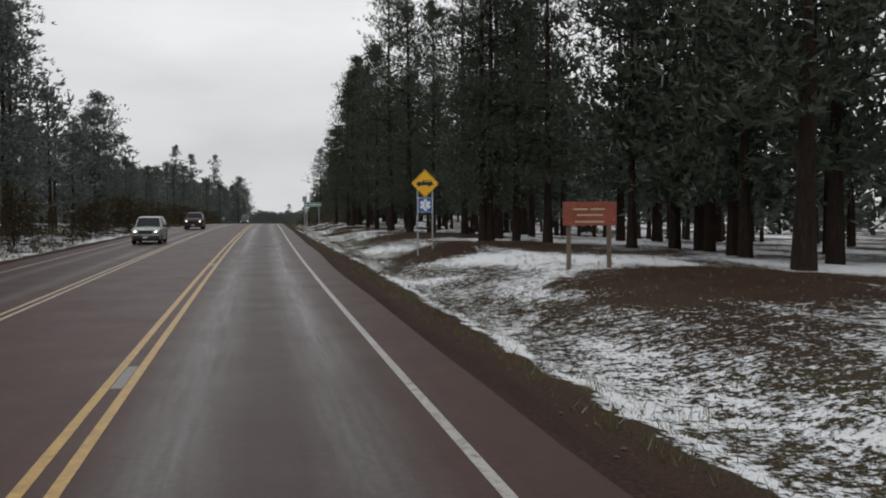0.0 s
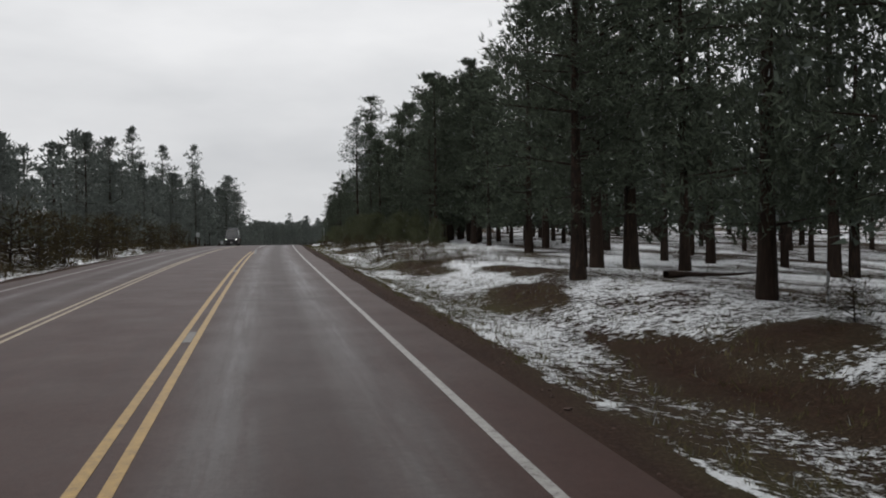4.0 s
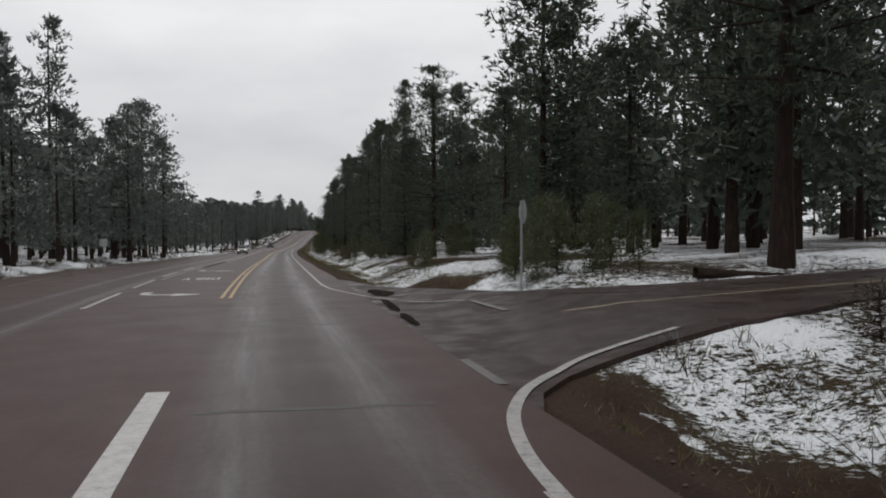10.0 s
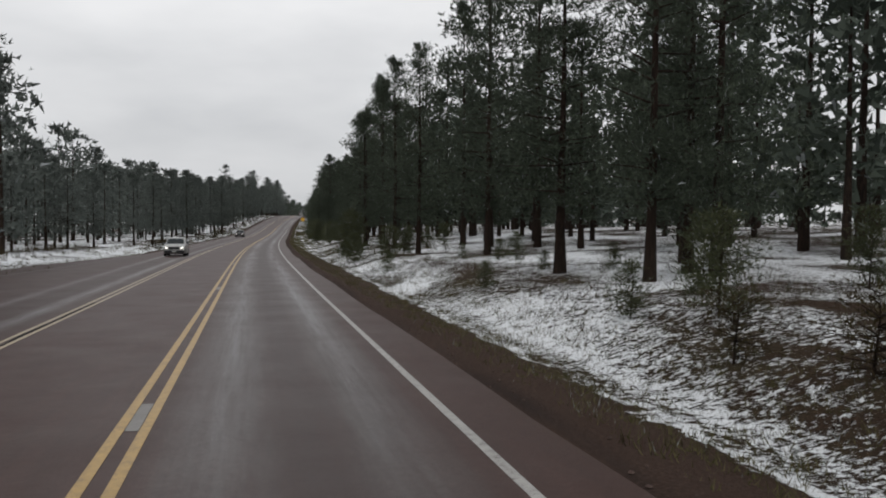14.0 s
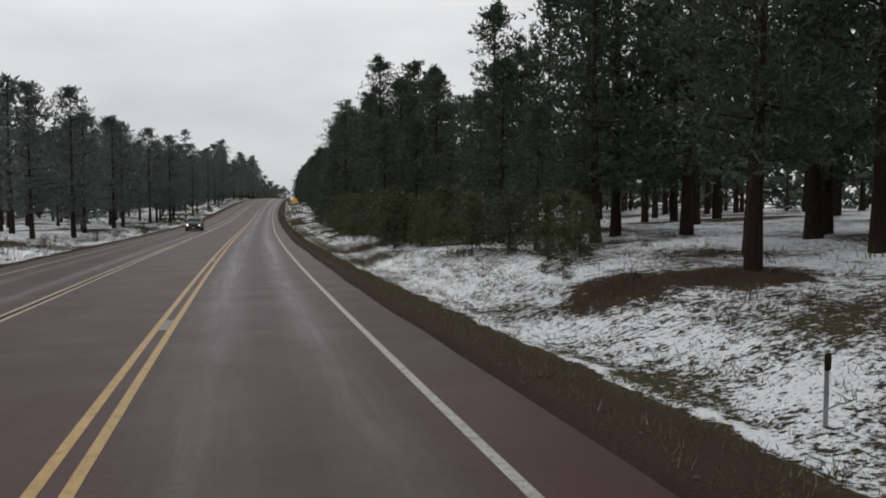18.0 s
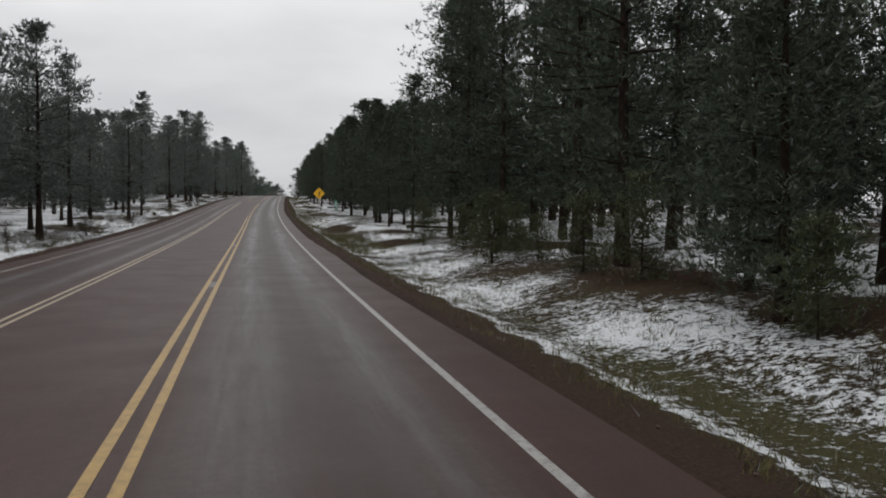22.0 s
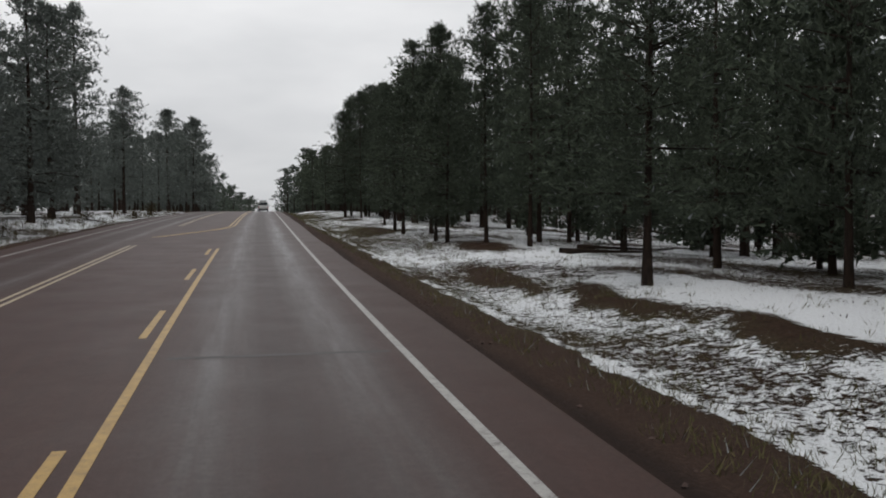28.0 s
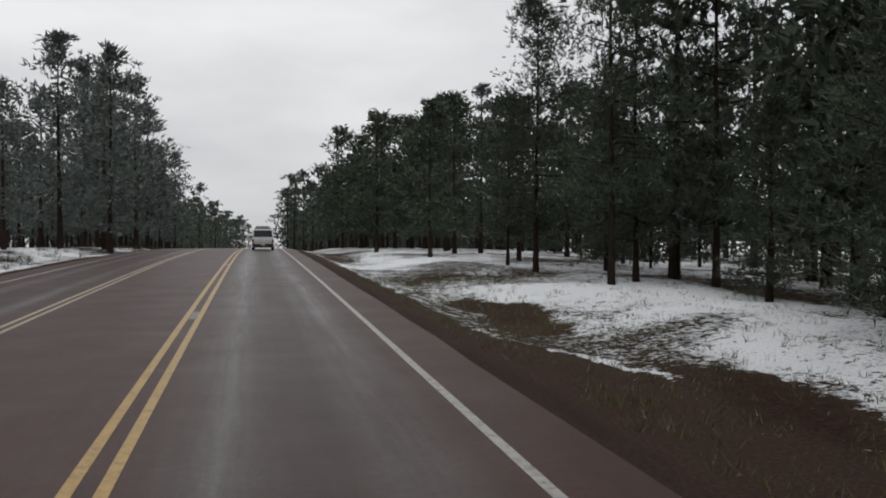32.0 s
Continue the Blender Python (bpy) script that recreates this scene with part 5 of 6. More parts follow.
back_trees("woods", "dark pines of the second rank behind the roadside trees", NEEDLES, ("tall", "mature", "slim", "bushy"), 360)
back_trees("woods", "snow-dusted, haze-paled pines of the second rank across the highway", FROSTED_HAZE, ("frost", "open"), 370)
woods("woods", -40, 860, 26, 60, 8.8, FARGREEN, 13, 20, 300, "dense dark pine woods behind the roadside trees")
woods("woods", -40, 900, -52, -25, 8.6, FROSTED_HAZE, 12, 18, 310, "haze-paled pine woods dusted with snow across the highway")
woods("woods", 880, 1130, -60, -16, 7.5, FARGREEN, 12, 17, 320, "distant pines where the road bends away")
woods("woods", 880, 1130, 5, 70, 7.5, FARGREEN, 12, 17, 330, "distant pines where the road bends away")
woods("woods", -60, 1000, 60, 170, 20.0, FARGREEN, 13, 18, 340, "dark depth of the pine woods", (22, 6, 1.7, 0.4))
woods("woods", -60, 1000, -170, -52, 20.0, FROSTED_HAZE, 13, 18, 350, "dusted, haze-paled depth of the pine woods", (22, 6, 1.7, 0.4))


# ---- ground growth ----
def scatter_blades(name, zones, mat, label, seed, category):
    """Clumps of thin blades; zones: (s0, s1, u0, u1, clumps, height, blades, spread, width)."""
    r = np.random.default_rng(seed)
    V = []
    for s0, s1, u0, u1, count, height, blades, spread, wid in zones:
        s = r.uniform(s0, s1, count)
        u = u0 + (u1 - u0) * r.uniform(0, 1, count) ** 1.2
        keep = ~by_side_road(s, u, 0.3)
        s, u = s[keep], u[keep]
        n = len(s)
        foot = np.repeat(spots(s, u, ground_h(s, u) - 0.02), blades, 0)
        foot = foot + r.normal(0, spread * 0.4, (n * blades, 3)) * (1, 1, 0)
        hh = np.repeat(height * r.uniform(0.5, 1.3, n), blades)[:, None]
        d = r.normal(0, 0.45, (n * blades, 3)) * (1, 1, 0) + (0, 0, 1)
        side = np.cross(d, r.normal(0, 1, (n * blades, 3)))
        side /= np.linalg.norm(side, axis=1)[:, None]
        V.append(np.stack([foot - side * wid, foot + side * wid, foot + d * hh * r.uniform(0.6, 1.1, (n * blades, 1))], 1).reshape(-1, 3))
    V = np.vstack(V)
    ob = new(name, tri_mesh(name, V, mat))
    return tagged(ob, label, category, kind="stuff")


scatter_blades("grass", [(-10, 760, 1.8, 6.0, 26000, 0.17, 6, 0.20, 0.007), (268, 350, 2.4, 5.5, 3000, 0.12, 6, 0.2, 0.008), (425, 530, 2.3, 5.0, 3500, 0.12, 6, 0.2, 0.008), (542, 570, 2.8, 5.2, 3500, 0.12, 6, 0.2, 0.008), (58, 68, 3.4, 5.2, 900, 0.12, 6, 0.2, 0.008), (585, 640, 2.3, 5.0, 1800, 0.12, 6, 0.2, 0.008),
                         (-10, 760, 6.0, 16.0, 9000, 0.17, 6, 0.22, 0.008),
                         (10, 760, -19.0, -13.2, 3500, 0.26, 6, 0.25, 0.016)], GRASS, "dry straw and green grass poking through the snow", 41, "grass")
scatter_blades("brush", [(0, 240, -22.0, -14.5, 900, 0.8, 16, 0.5, 0.018), (240, 420, -24.0, -19.0, 250, 0.7, 14, 0.5, 0.018), (420, 860, -19.0, -14.5, 500, 0.6, 14, 0.45, 0.018),
                         (130, 240, 4.0, 12.0, 350, 0.7, 14, 0.4, 0.010), (300, 560, 5.0, 14.0, 300, 0.6, 14, 0.4, 0.010)], BRUSH, "low brown winter brush along the verge", 43, "brush")
scatter_blades("twigs", [(a - ra, a + ra, b - rb, b + rb, int(14 * ra * rb), 0.13, 7, 0.25, 0.006) for a, b, ra, rb, _ in SOIL if b > 4], BRUSH, "dead twigs and dry stalks on the bare banks", 53, "brush")
scatter_blades("litter", [(0, 760, 4.0, 30.0, 11000, 0.06, 5, 0.5, 0.014)], BARK, "fallen twigs and bark on the snow", 47, "litter")


def stones():
    r = np.random.default_rng(51)
    V, F = [], []
    for _ in range(2600):
        s, u = r.uniform(0, 760), 1.1 + abs(r.normal(0, 0.7))
        if by_side_road(s, u, 1.0):
            continue
        k = r.uniform(0.012, 0.045)
        c = np.array(spot(s, u, float(ground_h(s, u)) + k * 0.3))
        o = np.array([(1, 0, 0), (-1, 0, 0), (0, 1, 0), (0, -1, 0), (0, 0, 0.7), (0, 0, -0.7)]) * r.uniform(0.6, 1.3, (6, 3)) * k
        b = len(V) * 6
        V.append(c + o)
        F += [(b + i, b + j, b + t) for i, j, t in ((0, 2, 4), (2, 1, 4), (1, 3, 4), (3, 0, 4), (2, 0, 5), (1, 2, 5), (3, 1, 5), (0, 3, 5))]
    ob = new("gravel", as_mesh("gravel", np.vstack(V), F, plain("red_cinder_stones", (0.075, 0.045, 0.037), 0.85, 0, 0.3, 9)))
    tagged(ob, "loose red cinder gravel on the shoulder", "gravel", kind="stuff")


stones()


# ---- stumps and logs ----
def stump(s, u, r, h, seed):
    rr = np.random.default_rng(seed)
    ob = new("stump")
    bm = bmesh.new()
    n = 14
    rings = []
    for z, k in ((-0.1, 1.35), (0.12, 1.08), (h * 0.6, 1.0), (h, 0.97)):
        rings.append([bm.verts.new((r * k * (1 + 0.10 * math.sin(3 * a + seed)) * math.cos(a), r * k * (1 + 0.10 * math.sin(3 * a + seed)) * math.sin(a), z + (rr.uniform(-0.03, 0.03) if z == h else 0)))
                      for a in np.linspace(0, 2 * np.pi, n, endpoint=False)])
    for p, q in zip(rings, rings[1:]):
        for i in range(n):
            bm.faces.new((p[i], p[(i + 1) % n], q[(i + 1) % n], q[i]))
    part("bark", bm, BARK, ob, smooth=True)
    bm = bmesh.new()
    top = [bm.verts.new((r * 0.93 * math.cos(a), r * 0.93 * math.sin(a), h + 0.015)) for a in np.linspace(0, 2 * np.pi, n, endpoint=False)]
    low = [bm.verts.new((v.co.x, v.co.y, h - 0.05)) for v in top]
    bm.faces.new(top)
    for i in range(n):
        bm.faces.new((low[i], low[(i + 1) % n], top[(i + 1) % n], top[i]))
    part("cut_face", bm, CUTWOOD, ob, "weathered sawn top")
    ob.matrix_basis = Matrix.Translation(spot(s, u, float(ground_h(s, u))))
    tagged(ob, "old sawn pine stump standing in patchy snow", "stump", "cut stumps")


for i, (s, u, r, h) in enumerate(((406.6, 14.6, 0.27, 0.60), (68.5, 11.35, 0.32, 0.55), (61.0, 12.9, 0.22, 0.45), (305.0, 13.5, 0.25, 0.35))):
    stump(s, u, r, h, i)


def log(s, u, length, r, turn, seed):
    rr = np.random.default_rng(seed)
    ob = new("fallen_log")
    v, f = trunk_arrays(rr, length, r, 0.0, 8, 7, [(np.array([0, 0, length * t]), np.array([rr.uniform(-0.6, 0.6), rr.uniform(0.1, 0.6), length * t + 0.3]), 0.02) for t in (0.35, 0.5, 0.62, 0.8)])
    child("trunk", as_mesh("trunk", v, f, BARK, None, True), ob)
    ob.matrix_basis = Matrix.Translation(spot(s, u, float(ground_h(s, u)) + r * 0.75)) @ pose(0, 0, 0, 0, 0, along(s)) @ pose(0, 0, 0, 90, 0, turn)
    tagged(ob, "fallen pine log lying on the forest floor", "log", "fallen logs")


for i, (s, u, ln, r, turn) in enumerate(((251.5, 11.0, 4.4, 0.17, 86), (660.0, 9.6, 5.0, 0.10, 100), (664.5, 12.0, 4.5, 0.09, 70), (640.0, 8.4, 6.0, 0.10, 95), (411.0, 8.9, 1.5, 0.07, 80), (412.6, 7.2, 1.8, 0.09, 150), (90.0, 14.0, 4.0, 0.10, 75),
                                         (120.0, 11.5, 5.0, 0.11, 110), (566.5, 10.0, 10.0, 0.14, 90))):
    log(s, u, ln, r, turn, i)


# ---- signs ----
def posts(ob, xs, top, depth=0.5, w=0.03):
    for x in xs:
        bm = box_bm(x - w, x + w, 0.02, 0.02 + 2 * w, -depth, top, 0.006)
        part("post", bm, STEEL, ob, "galvanised steel post")


def plate(ob, name, pts, z, mat, y=0.0, thick=0.006, x=0.0, label=""):
    bm = bmesh.new()
    a = [bm.verts.new((x + p, y, z + q)) for p, q in pts]
    b = [bm.verts.new((v.co.x, y + thick, v.co.z)) for v in a]
    bm.faces.new(a)
    bm.faces.new(b[::-1])
    for i in range(len(a)):
        bm.faces.new((a[i], b[i], b[(i + 1) % len(a)], a[(i + 1) % len(a)]))
    bmesh.ops.recalc_face_normals(bm, faces=bm.faces)
    return part(name, bm, mat, ob, label)


def rounded(w, h, r, n=4):
    out = []
    for cx, cy, a0 in ((w / 2 - r, h / 2 - r, 0), (-w / 2 + r, h / 2 - r, 90), (-w / 2 + r, -h / 2 + r, 180), (w / 2 - r, -h / 2 + r, 270)):
        out += [(cx + r * math.cos(radians(a0 + 90 * i / n)), cy + r * math.sin(radians(a0 + 90 * i / n))) for i in range(n + 1)]
    return out


def turned(pts, deg):
    c, s = math.cos(radians(deg)), math.sin(radians(deg))
    return [(x * c - y * s, x * s + y * c) for x, y in pts]


def stand_sign(ob, s, u, turn=0.0, lift=0.0):
    ob.matrix_basis = Matrix.Translation(spot(s, u, float(ground_h(s, u)) + lift)) @ pose(0, 0, 0, 0, 0, along(s) + turn)


def words(ob, text, size, x, z, mat, name="lettering"):
    cu = bpy.data.curves.new(name, "FONT")
    cu.body, cu.size, cu.extrude, cu.align_x, cu.align_y = text, size, 0.002, "LEFT", "CENTER"
    tmp = new(name, cu)
    me = bpy.data.meshes.new_from_object(tmp.evaluated_get(bpy.context.evaluated_depsgraph_get()))
    bpy.data.objects.remove(tmp)
    me.materials.append(mat)
    return child(name, me, ob, at=pose(x, -0.012, z, 90))


def diamond(side):
    return turned(rounded(side, side, side * 0.06), 45)


def truck_sign():
    ob = new("warning_sign")
    z = 3.72
    posts(ob, (-0.34, 0.34), 4.0)
    plate(ob, "panel", diamond(0.91), z, YELLOW_SIGN, 0.0)
    bm = bmesh.new()
    outer, inner = turned(rounded(0.86, 0.86, 0.05), 45), turned(rounded(0.83, 0.83, 0.045), 45)
    a = [bm.verts.new((p, -0.004, z + q)) for p, q in outer]
    b = [bm.verts.new((p, -0.004, z + q)) for p, q in inner]
    for i in range(len(a)):
        bm.faces.new((a[i], a[(i + 1) % len(a)], b[(i + 1) % len(a)], b[i]))
    part("border", bm, BLACK_INK, ob)
    body = [(-0.40, -0.03), (-0.38, 0.06), (-0.30, 0.08), (-0.22, 0.10), (-0.20, 0.05), (-0.14, 0.06), (-0.14, 0.11), (-0.04, 0.12), (0.02, 0.08), (0.34, 0.10), (0.36, 0.0), (0.42, -0.02), (0.40, -0.06), (-0.36, -0.07)]
    plate(ob, "truck_symbol", body, z - 0.02, BLACK_INK, -0.010, 0.006)
    for x in (-0.27, 0.20):
        plate(ob, "wheel_symbol", [(0.055 * math.cos(a), 0.055 * math.sin(a)) for a in np.linspace(0, 6.2832, 12, endpoint=False)], z - 0.09, BLACK_INK, -0.012, 0.006, x)
    plate(ob, "ladder_symbol", [(-0.12, 0.13), (0.34, 0.145), (0.34, 0.165), (-0.12, 0.15)], z - 0.02, BLACK_INK, -0.010, 0.006)
    lower = plate(ob, "medical_panel", rounded(0.66, 0.66, 0.04), z - 0.97, WHITE_SIGN, 0.0, label="blue square panel with a white six-armed star")
    plate(ob, "panel_field", rounded(0.62, 0.62, 0.035), z - 0.97, BLUE_SIGN, -0.004, 0.003)
    for k in (0, 60, 120):
        plate(ob, "star_bar", turned([(-0.075, -0.25), (0.075, -0.25), (0.075, 0.25), (-0.075, 0.25)], k), z - 0.97, WHITE_SIGN, -0.009 - k * 0.00002, 0.004)
    plate(ob, "staff", [(-0.012, -0.2), (0.012, -0.2), (0.012, 0.2), (-0.012, 0.2)], z - 0.97, BLUE_SIGN, -0.015, 0.003)
    for x, q in ((0.03, 0.08), (-0.03, 0.0), (0.03, -0.08)):
        plate(ob, "coil", [(-0.035, -0.012), (0.035, -0.012), (0.035, 0.012), (-0.035, 0.012)], z - 0.97 + q, BLUE_SIGN, -0.015, 0.003, x)
    stand_sign(ob, 38.9, 5.5, 0, -0.62)
    tagged(ob, "yellow diamond fire truck sign above a blue medical panel", "road sign")


def guide_sign():
    ob = new("guide_sign")
    z = 3.02
    posts(ob, (-0.62, 0.70), 3.28, w=0.04)
    plate(ob, "panel", rounded(1.86, 0.46, 0.04), z, WHITE_SIGN)
    plate(ob, "field", rounded(1.82, 0.42, 0.035), z, GREEN_SIGN, -0.004, 0.003, label="green reflective field")
    plate(ob, "arrow", [(-0.80, 0.0), (-0.64, 0.13), (-0.64, 0.05), (-0.50, 0.05), (-0.50, -0.05), (-0.64, -0.05), (-0.64, -0.13)], z, WHITE_SIGN, -0.010, 0.005, label="white left arrow")
    for x, w, h in ((-0.28, 0.13, 0.17), (-0.14, 0.09, 0.12), (-0.04, 0.07, 0.12), (0.06, 0.09, 0.12), (0.17, 0.05, 0.17), (0.24, 0.05, 0.17), (0.33, 0.09, 0.12), (0.44, 0.09, 0.12), (0.62, 0.10, 0.15), (0.75, 0.10, 0.15)):
        plate(ob, "writing_bar", [(-w / 2, -0.085), (w / 2, -0.085), (w / 2, -0.085 + h), (-w / 2, -0.085 + h)], z, WHITE_SIGN, -0.010, 0.004, x)
    stand_sign(ob, 96.4, 3.4)
    tagged(ob, "green guide sign with white arrow on two steel posts", "road sign")
    ob = new("grey_panel_sign")
    posts(ob, (0.0,), 3.8, w=0.03)
    plate(ob, "panel", rounded(0.46, 0.62, 0.03), 3.5, SIGN_BACK, 0.09, 0.006, label="plain grey back of a sign panel")
    stand_sign(ob, 96.2, 2.55)
    tagged(ob, "grey back of a road sign beside the green sign", "road sign")


def board_sign():
    ob = new("wooden_board_sign")
    for x in (-0.7, 0.7):
        part("post", box_bm(x - 0.07, x + 0.07, 0.03, 0.17, -0.7, 2.3, 0.012), WOOD, ob)
    for k in range(4):
        part("plank", box_bm(-0.93, 0.93, -0.03, 0.028, 1.62 + k * 0.205, 1.62 + k * 0.205 + 0.198, 0.008), BOARD, ob)
    for x, w, zz in ((-0.32, 0.5, 2.18), (0.28, 0.5, 2.18), (0.0, 0.9, 1.98), (0.0, 1.0, 1.75)):
        plate(ob, "writing_bar", [(-w / 2, -0.03), (w / 2, -0.03), (w / 2, 0.03), (-w / 2, 0.03)], zz, plain("cream_lettering", (0.42, 0.33, 0.22), 0.7), -0.036, 0.005, x)
    stand_sign(ob, 28.2, 9.2, -8, -0.15)
    tagged(ob, "red-brown painted wooden board sign on two posts", "sign")


def stop_sign(s, u):
    """A stop sign for the side road, seen almost edge-on from the highway."""
    ob = new("stop_sign")
    posts(ob, (0.0,), 2.75)
    eight = [(0.40 * math.cos(radians(22.5 + 45 * k)), 0.40 * math.sin(radians(22.5 + 45 * k))) for k in range(8)]
    plate(ob, "panel", eight, 2.4, SIGN_BACK, 0.0, 0.006, label="grey back of an eight-sided panel")
    plate(ob, "field", [(0.95 * x, 0.95 * z) for x, z in eight], 2.4, plain("red_sign_sheeting", (0.42, 0.02, 0.02), 0.4, 0, 0.05), -0.006, 0.004)
    plate(ob, "tag", rounded(0.10, 0.08, 0.01), 0.95, WHITE_SIGN, 0.09, 0.004, label="small white tag on the post")
    stand_sign(ob, s, u, 92, 0.1)
    tagged(ob, "eight-sided stop sign on a steel post at the side road", "road sign")


def yellow_sign(s, u):
    ob = new("warning_sign")
    z = 3.2
    posts(ob, (0.0,), 3.9)
    plate(ob, "panel", diamond(1.0), z, YELLOW_SIGN)
    plate(ob, "symbol", [(-0.06, -0.4), (0.06, -0.4), (0.06, 0.05), (0.22, 0.2), (0.12, 0.32), (-0.06, 0.12)], z, BLACK_INK, -0.008, 0.005)
    stand_sign(ob, s, u)
    tagged(ob, "yellow diamond warning sign on a steel post", "road sign")


def back_sign(s, u, w, h, z, turn=0.0):
    ob = new("sign_seen_from_behind")
    posts(ob, (0.0,), z + h / 2)
    plate(ob, "panel", rounded(w, h, 0.04), z, SIGN_BACK, 0.082, 0.006)
    stand_sign(ob, s, u, turn)
    tagged(ob, "grey back of a road sign on a steel post", "road sign", "sign backs")


def milepost(s, u):
    ob = new("milepost")
    posts(ob, (0.0,), 2.3, w=0.025)
    plate(ob, "panel", rounded(0.30, 1.1, 0.03), 1.75, GREEN_SIGN)
    for k in range(3):
        plate(ob, "writing_bar", [(-0.06, -0.09), (0.06, -0.09), (0.06, 0.09), (-0.06, 0.09)], 2.05 - 0.28 * k, WHITE_SIGN, -0.006, 0.004)
    stand_sign(ob, s, u)
    tagged(ob, "narrow green mile marker on a thin steel post", "mile marker")


def delineator(s, u, h, col, label):
    ob = new("delineator")
    part("stake", box_bm(-0.03, 0.03, -0.008, 0.008, -0.3, h, 0.004), STEEL, ob)
    plate(ob, "reflector", rounded(0.09, 0.2, 0.03), h - 0.14, col, -0.016, 0.006)
    stand_sign(ob, s, u)
    tagged(ob, label, "delineator", "roadside markers")


truck_sign()
guide_sign()
board_sign()
stop_sign(252.9, 5.6)
yellow_sign(603.0, 4.8)
milepost(594.4, 6.2)
back_sign(319.6, -19.3, 0.75, 0.75, 2.4)
back_sign(246.0, -16.0, 0.6, 0.75, 2.3)
delineator(109.7, 10.3, 0.75, SIGN_BACK, "small grey marker post in the snow")
delineator(312.1, 3.75, 0.9, WHITE_SIGN, "thin marker post with white reflector beside the ditch")
delineator(414.6, 4.3, 0.95, BARK, "thin dark marker post beside the ditch")


# ---- vehicles ----
def arch(yc, r, z, n=9):
    return [(yc - r * math.cos(math.pi * i / (n - 1)), max(z, z + r * math.sin(math.pi * i / (n - 1)))) for i in range(n)]


def wheel(ob, x, y, r, w, out):
    hub = new("wheel")
    hub.parent = ob
    bm = bmesh.new()
    prof = [(r * 0.62, -w / 2), (r * 0.92, -w / 2), (r, -w * 0.36), (r, w * 0.36), (r * 0.92, w / 2), (r * 0.62, w / 2)]
    n = 20
    rings = [[bm.verts.new((q, p * math.cos(a), p * math.sin(a))) for p, q in prof] for a in np.linspace(0, 2 * np.pi, n, endpoint=False)]
    for i in range(n):
        a, b = rings[i], rings[(i + 1) % n]
        for k in range(len(prof)):
            bm.faces.new((a[k], a[(k + 1) % len(prof)], b[(k + 1) % len(prof)], b[k]))
    part("tyre", bm, TYRE, hub, smooth=True)
    bm = tube_bm((-w * 0.3, 0, 0), (w * 0.3, 0, 0), r * 0.62, None, 16)
    for k in range(5):
        a = 2 * math.pi * k / 5
        box_bm(out * w * 0.30 - 0.015, out * w * 0.30 + 0.015, -0.04, 0.04, 0.05, r * 0.6, 0, bm)
        for v in bm.verts[-8:]:
            y0, z0 = v.co.y, v.co.z
            v.co.y, v.co.z = y0 * math.cos(a) - z0 * math.sin(a), y0 * math.sin(a) + z0 * math.cos(a)
    part("rim", bm, RIM, hub)
    hub.matrix_local = pose(x, y, r)


def quad_pane(ob, name, pts, mat, parent=None, thick=0.02):
    bm = bmesh.new()
    a = [bm.verts.new(p) for p in pts]
    f = bm.faces.new(a)
    f.normal_update()
    n = f.normal.copy()
    b = [bm.verts.new(v.co - n * thick) for v in a]
    bm.faces.new(b[::-1])
    for i in range(len(a)):
        bm.faces.new((a[i], b[i], b[(i + 1) % len(a)], a[(i + 1) % len(a)]))
    bmesh.ops.recalc_face_normals(bm, faces=bm.faces)
    return part(name, bm, mat, ob)


def bow(bm, h, f, b, hood, bevel=0.05):
    """Round a straight-sided shell: nose and tail curve in plan, the bonnet is crowned, edges are softened."""
    for k in (-0.72, -0.4, 0.0, 0.4, 0.72):
        bmesh.ops.bisect_plane(bm, geom=list(bm.verts) + list(bm.edges) + list(bm.faces), plane_co=(k * h, 0, 0), plane_no=(1, 0, 0))
    for v in bm.verts:
        k = min(1.0, abs(v.co.x) / h)
        nose, tail = max(0.0, 1 - (f - v.co.y) / 0.9), max(0.0, 1 - (v.co.y - b) / 0.7)
        v.co.x *= 1 - 0.07 * nose * nose - 0.05 * tail * tail
        v.co.y += -0.17 * k**2.2 * nose + 0.10 * k**2.2 * tail
        if hood and v.co.z > hood[1] - 0.2 and v.co.y > hood[0] - 0.1:
            v.co.z += 0.05 * (1 - k * k) - 0.05 * k**4
    if bevel:
        es = [e for e in bm.edges if len(e.link_faces) == 2 and e.calc_face_angle(0.0) > 0.5]
        bmesh.ops.bevel(bm, geom=es, offset=bevel, segments=3, affect="EDGES", profile=0.5, clamp_overlap=True)
    return bm


def soft(ob, deg=32):
    ob.data.shade_smooth()
    ob.data.set_sharp_from_angle(angle=radians(deg))
    return ob


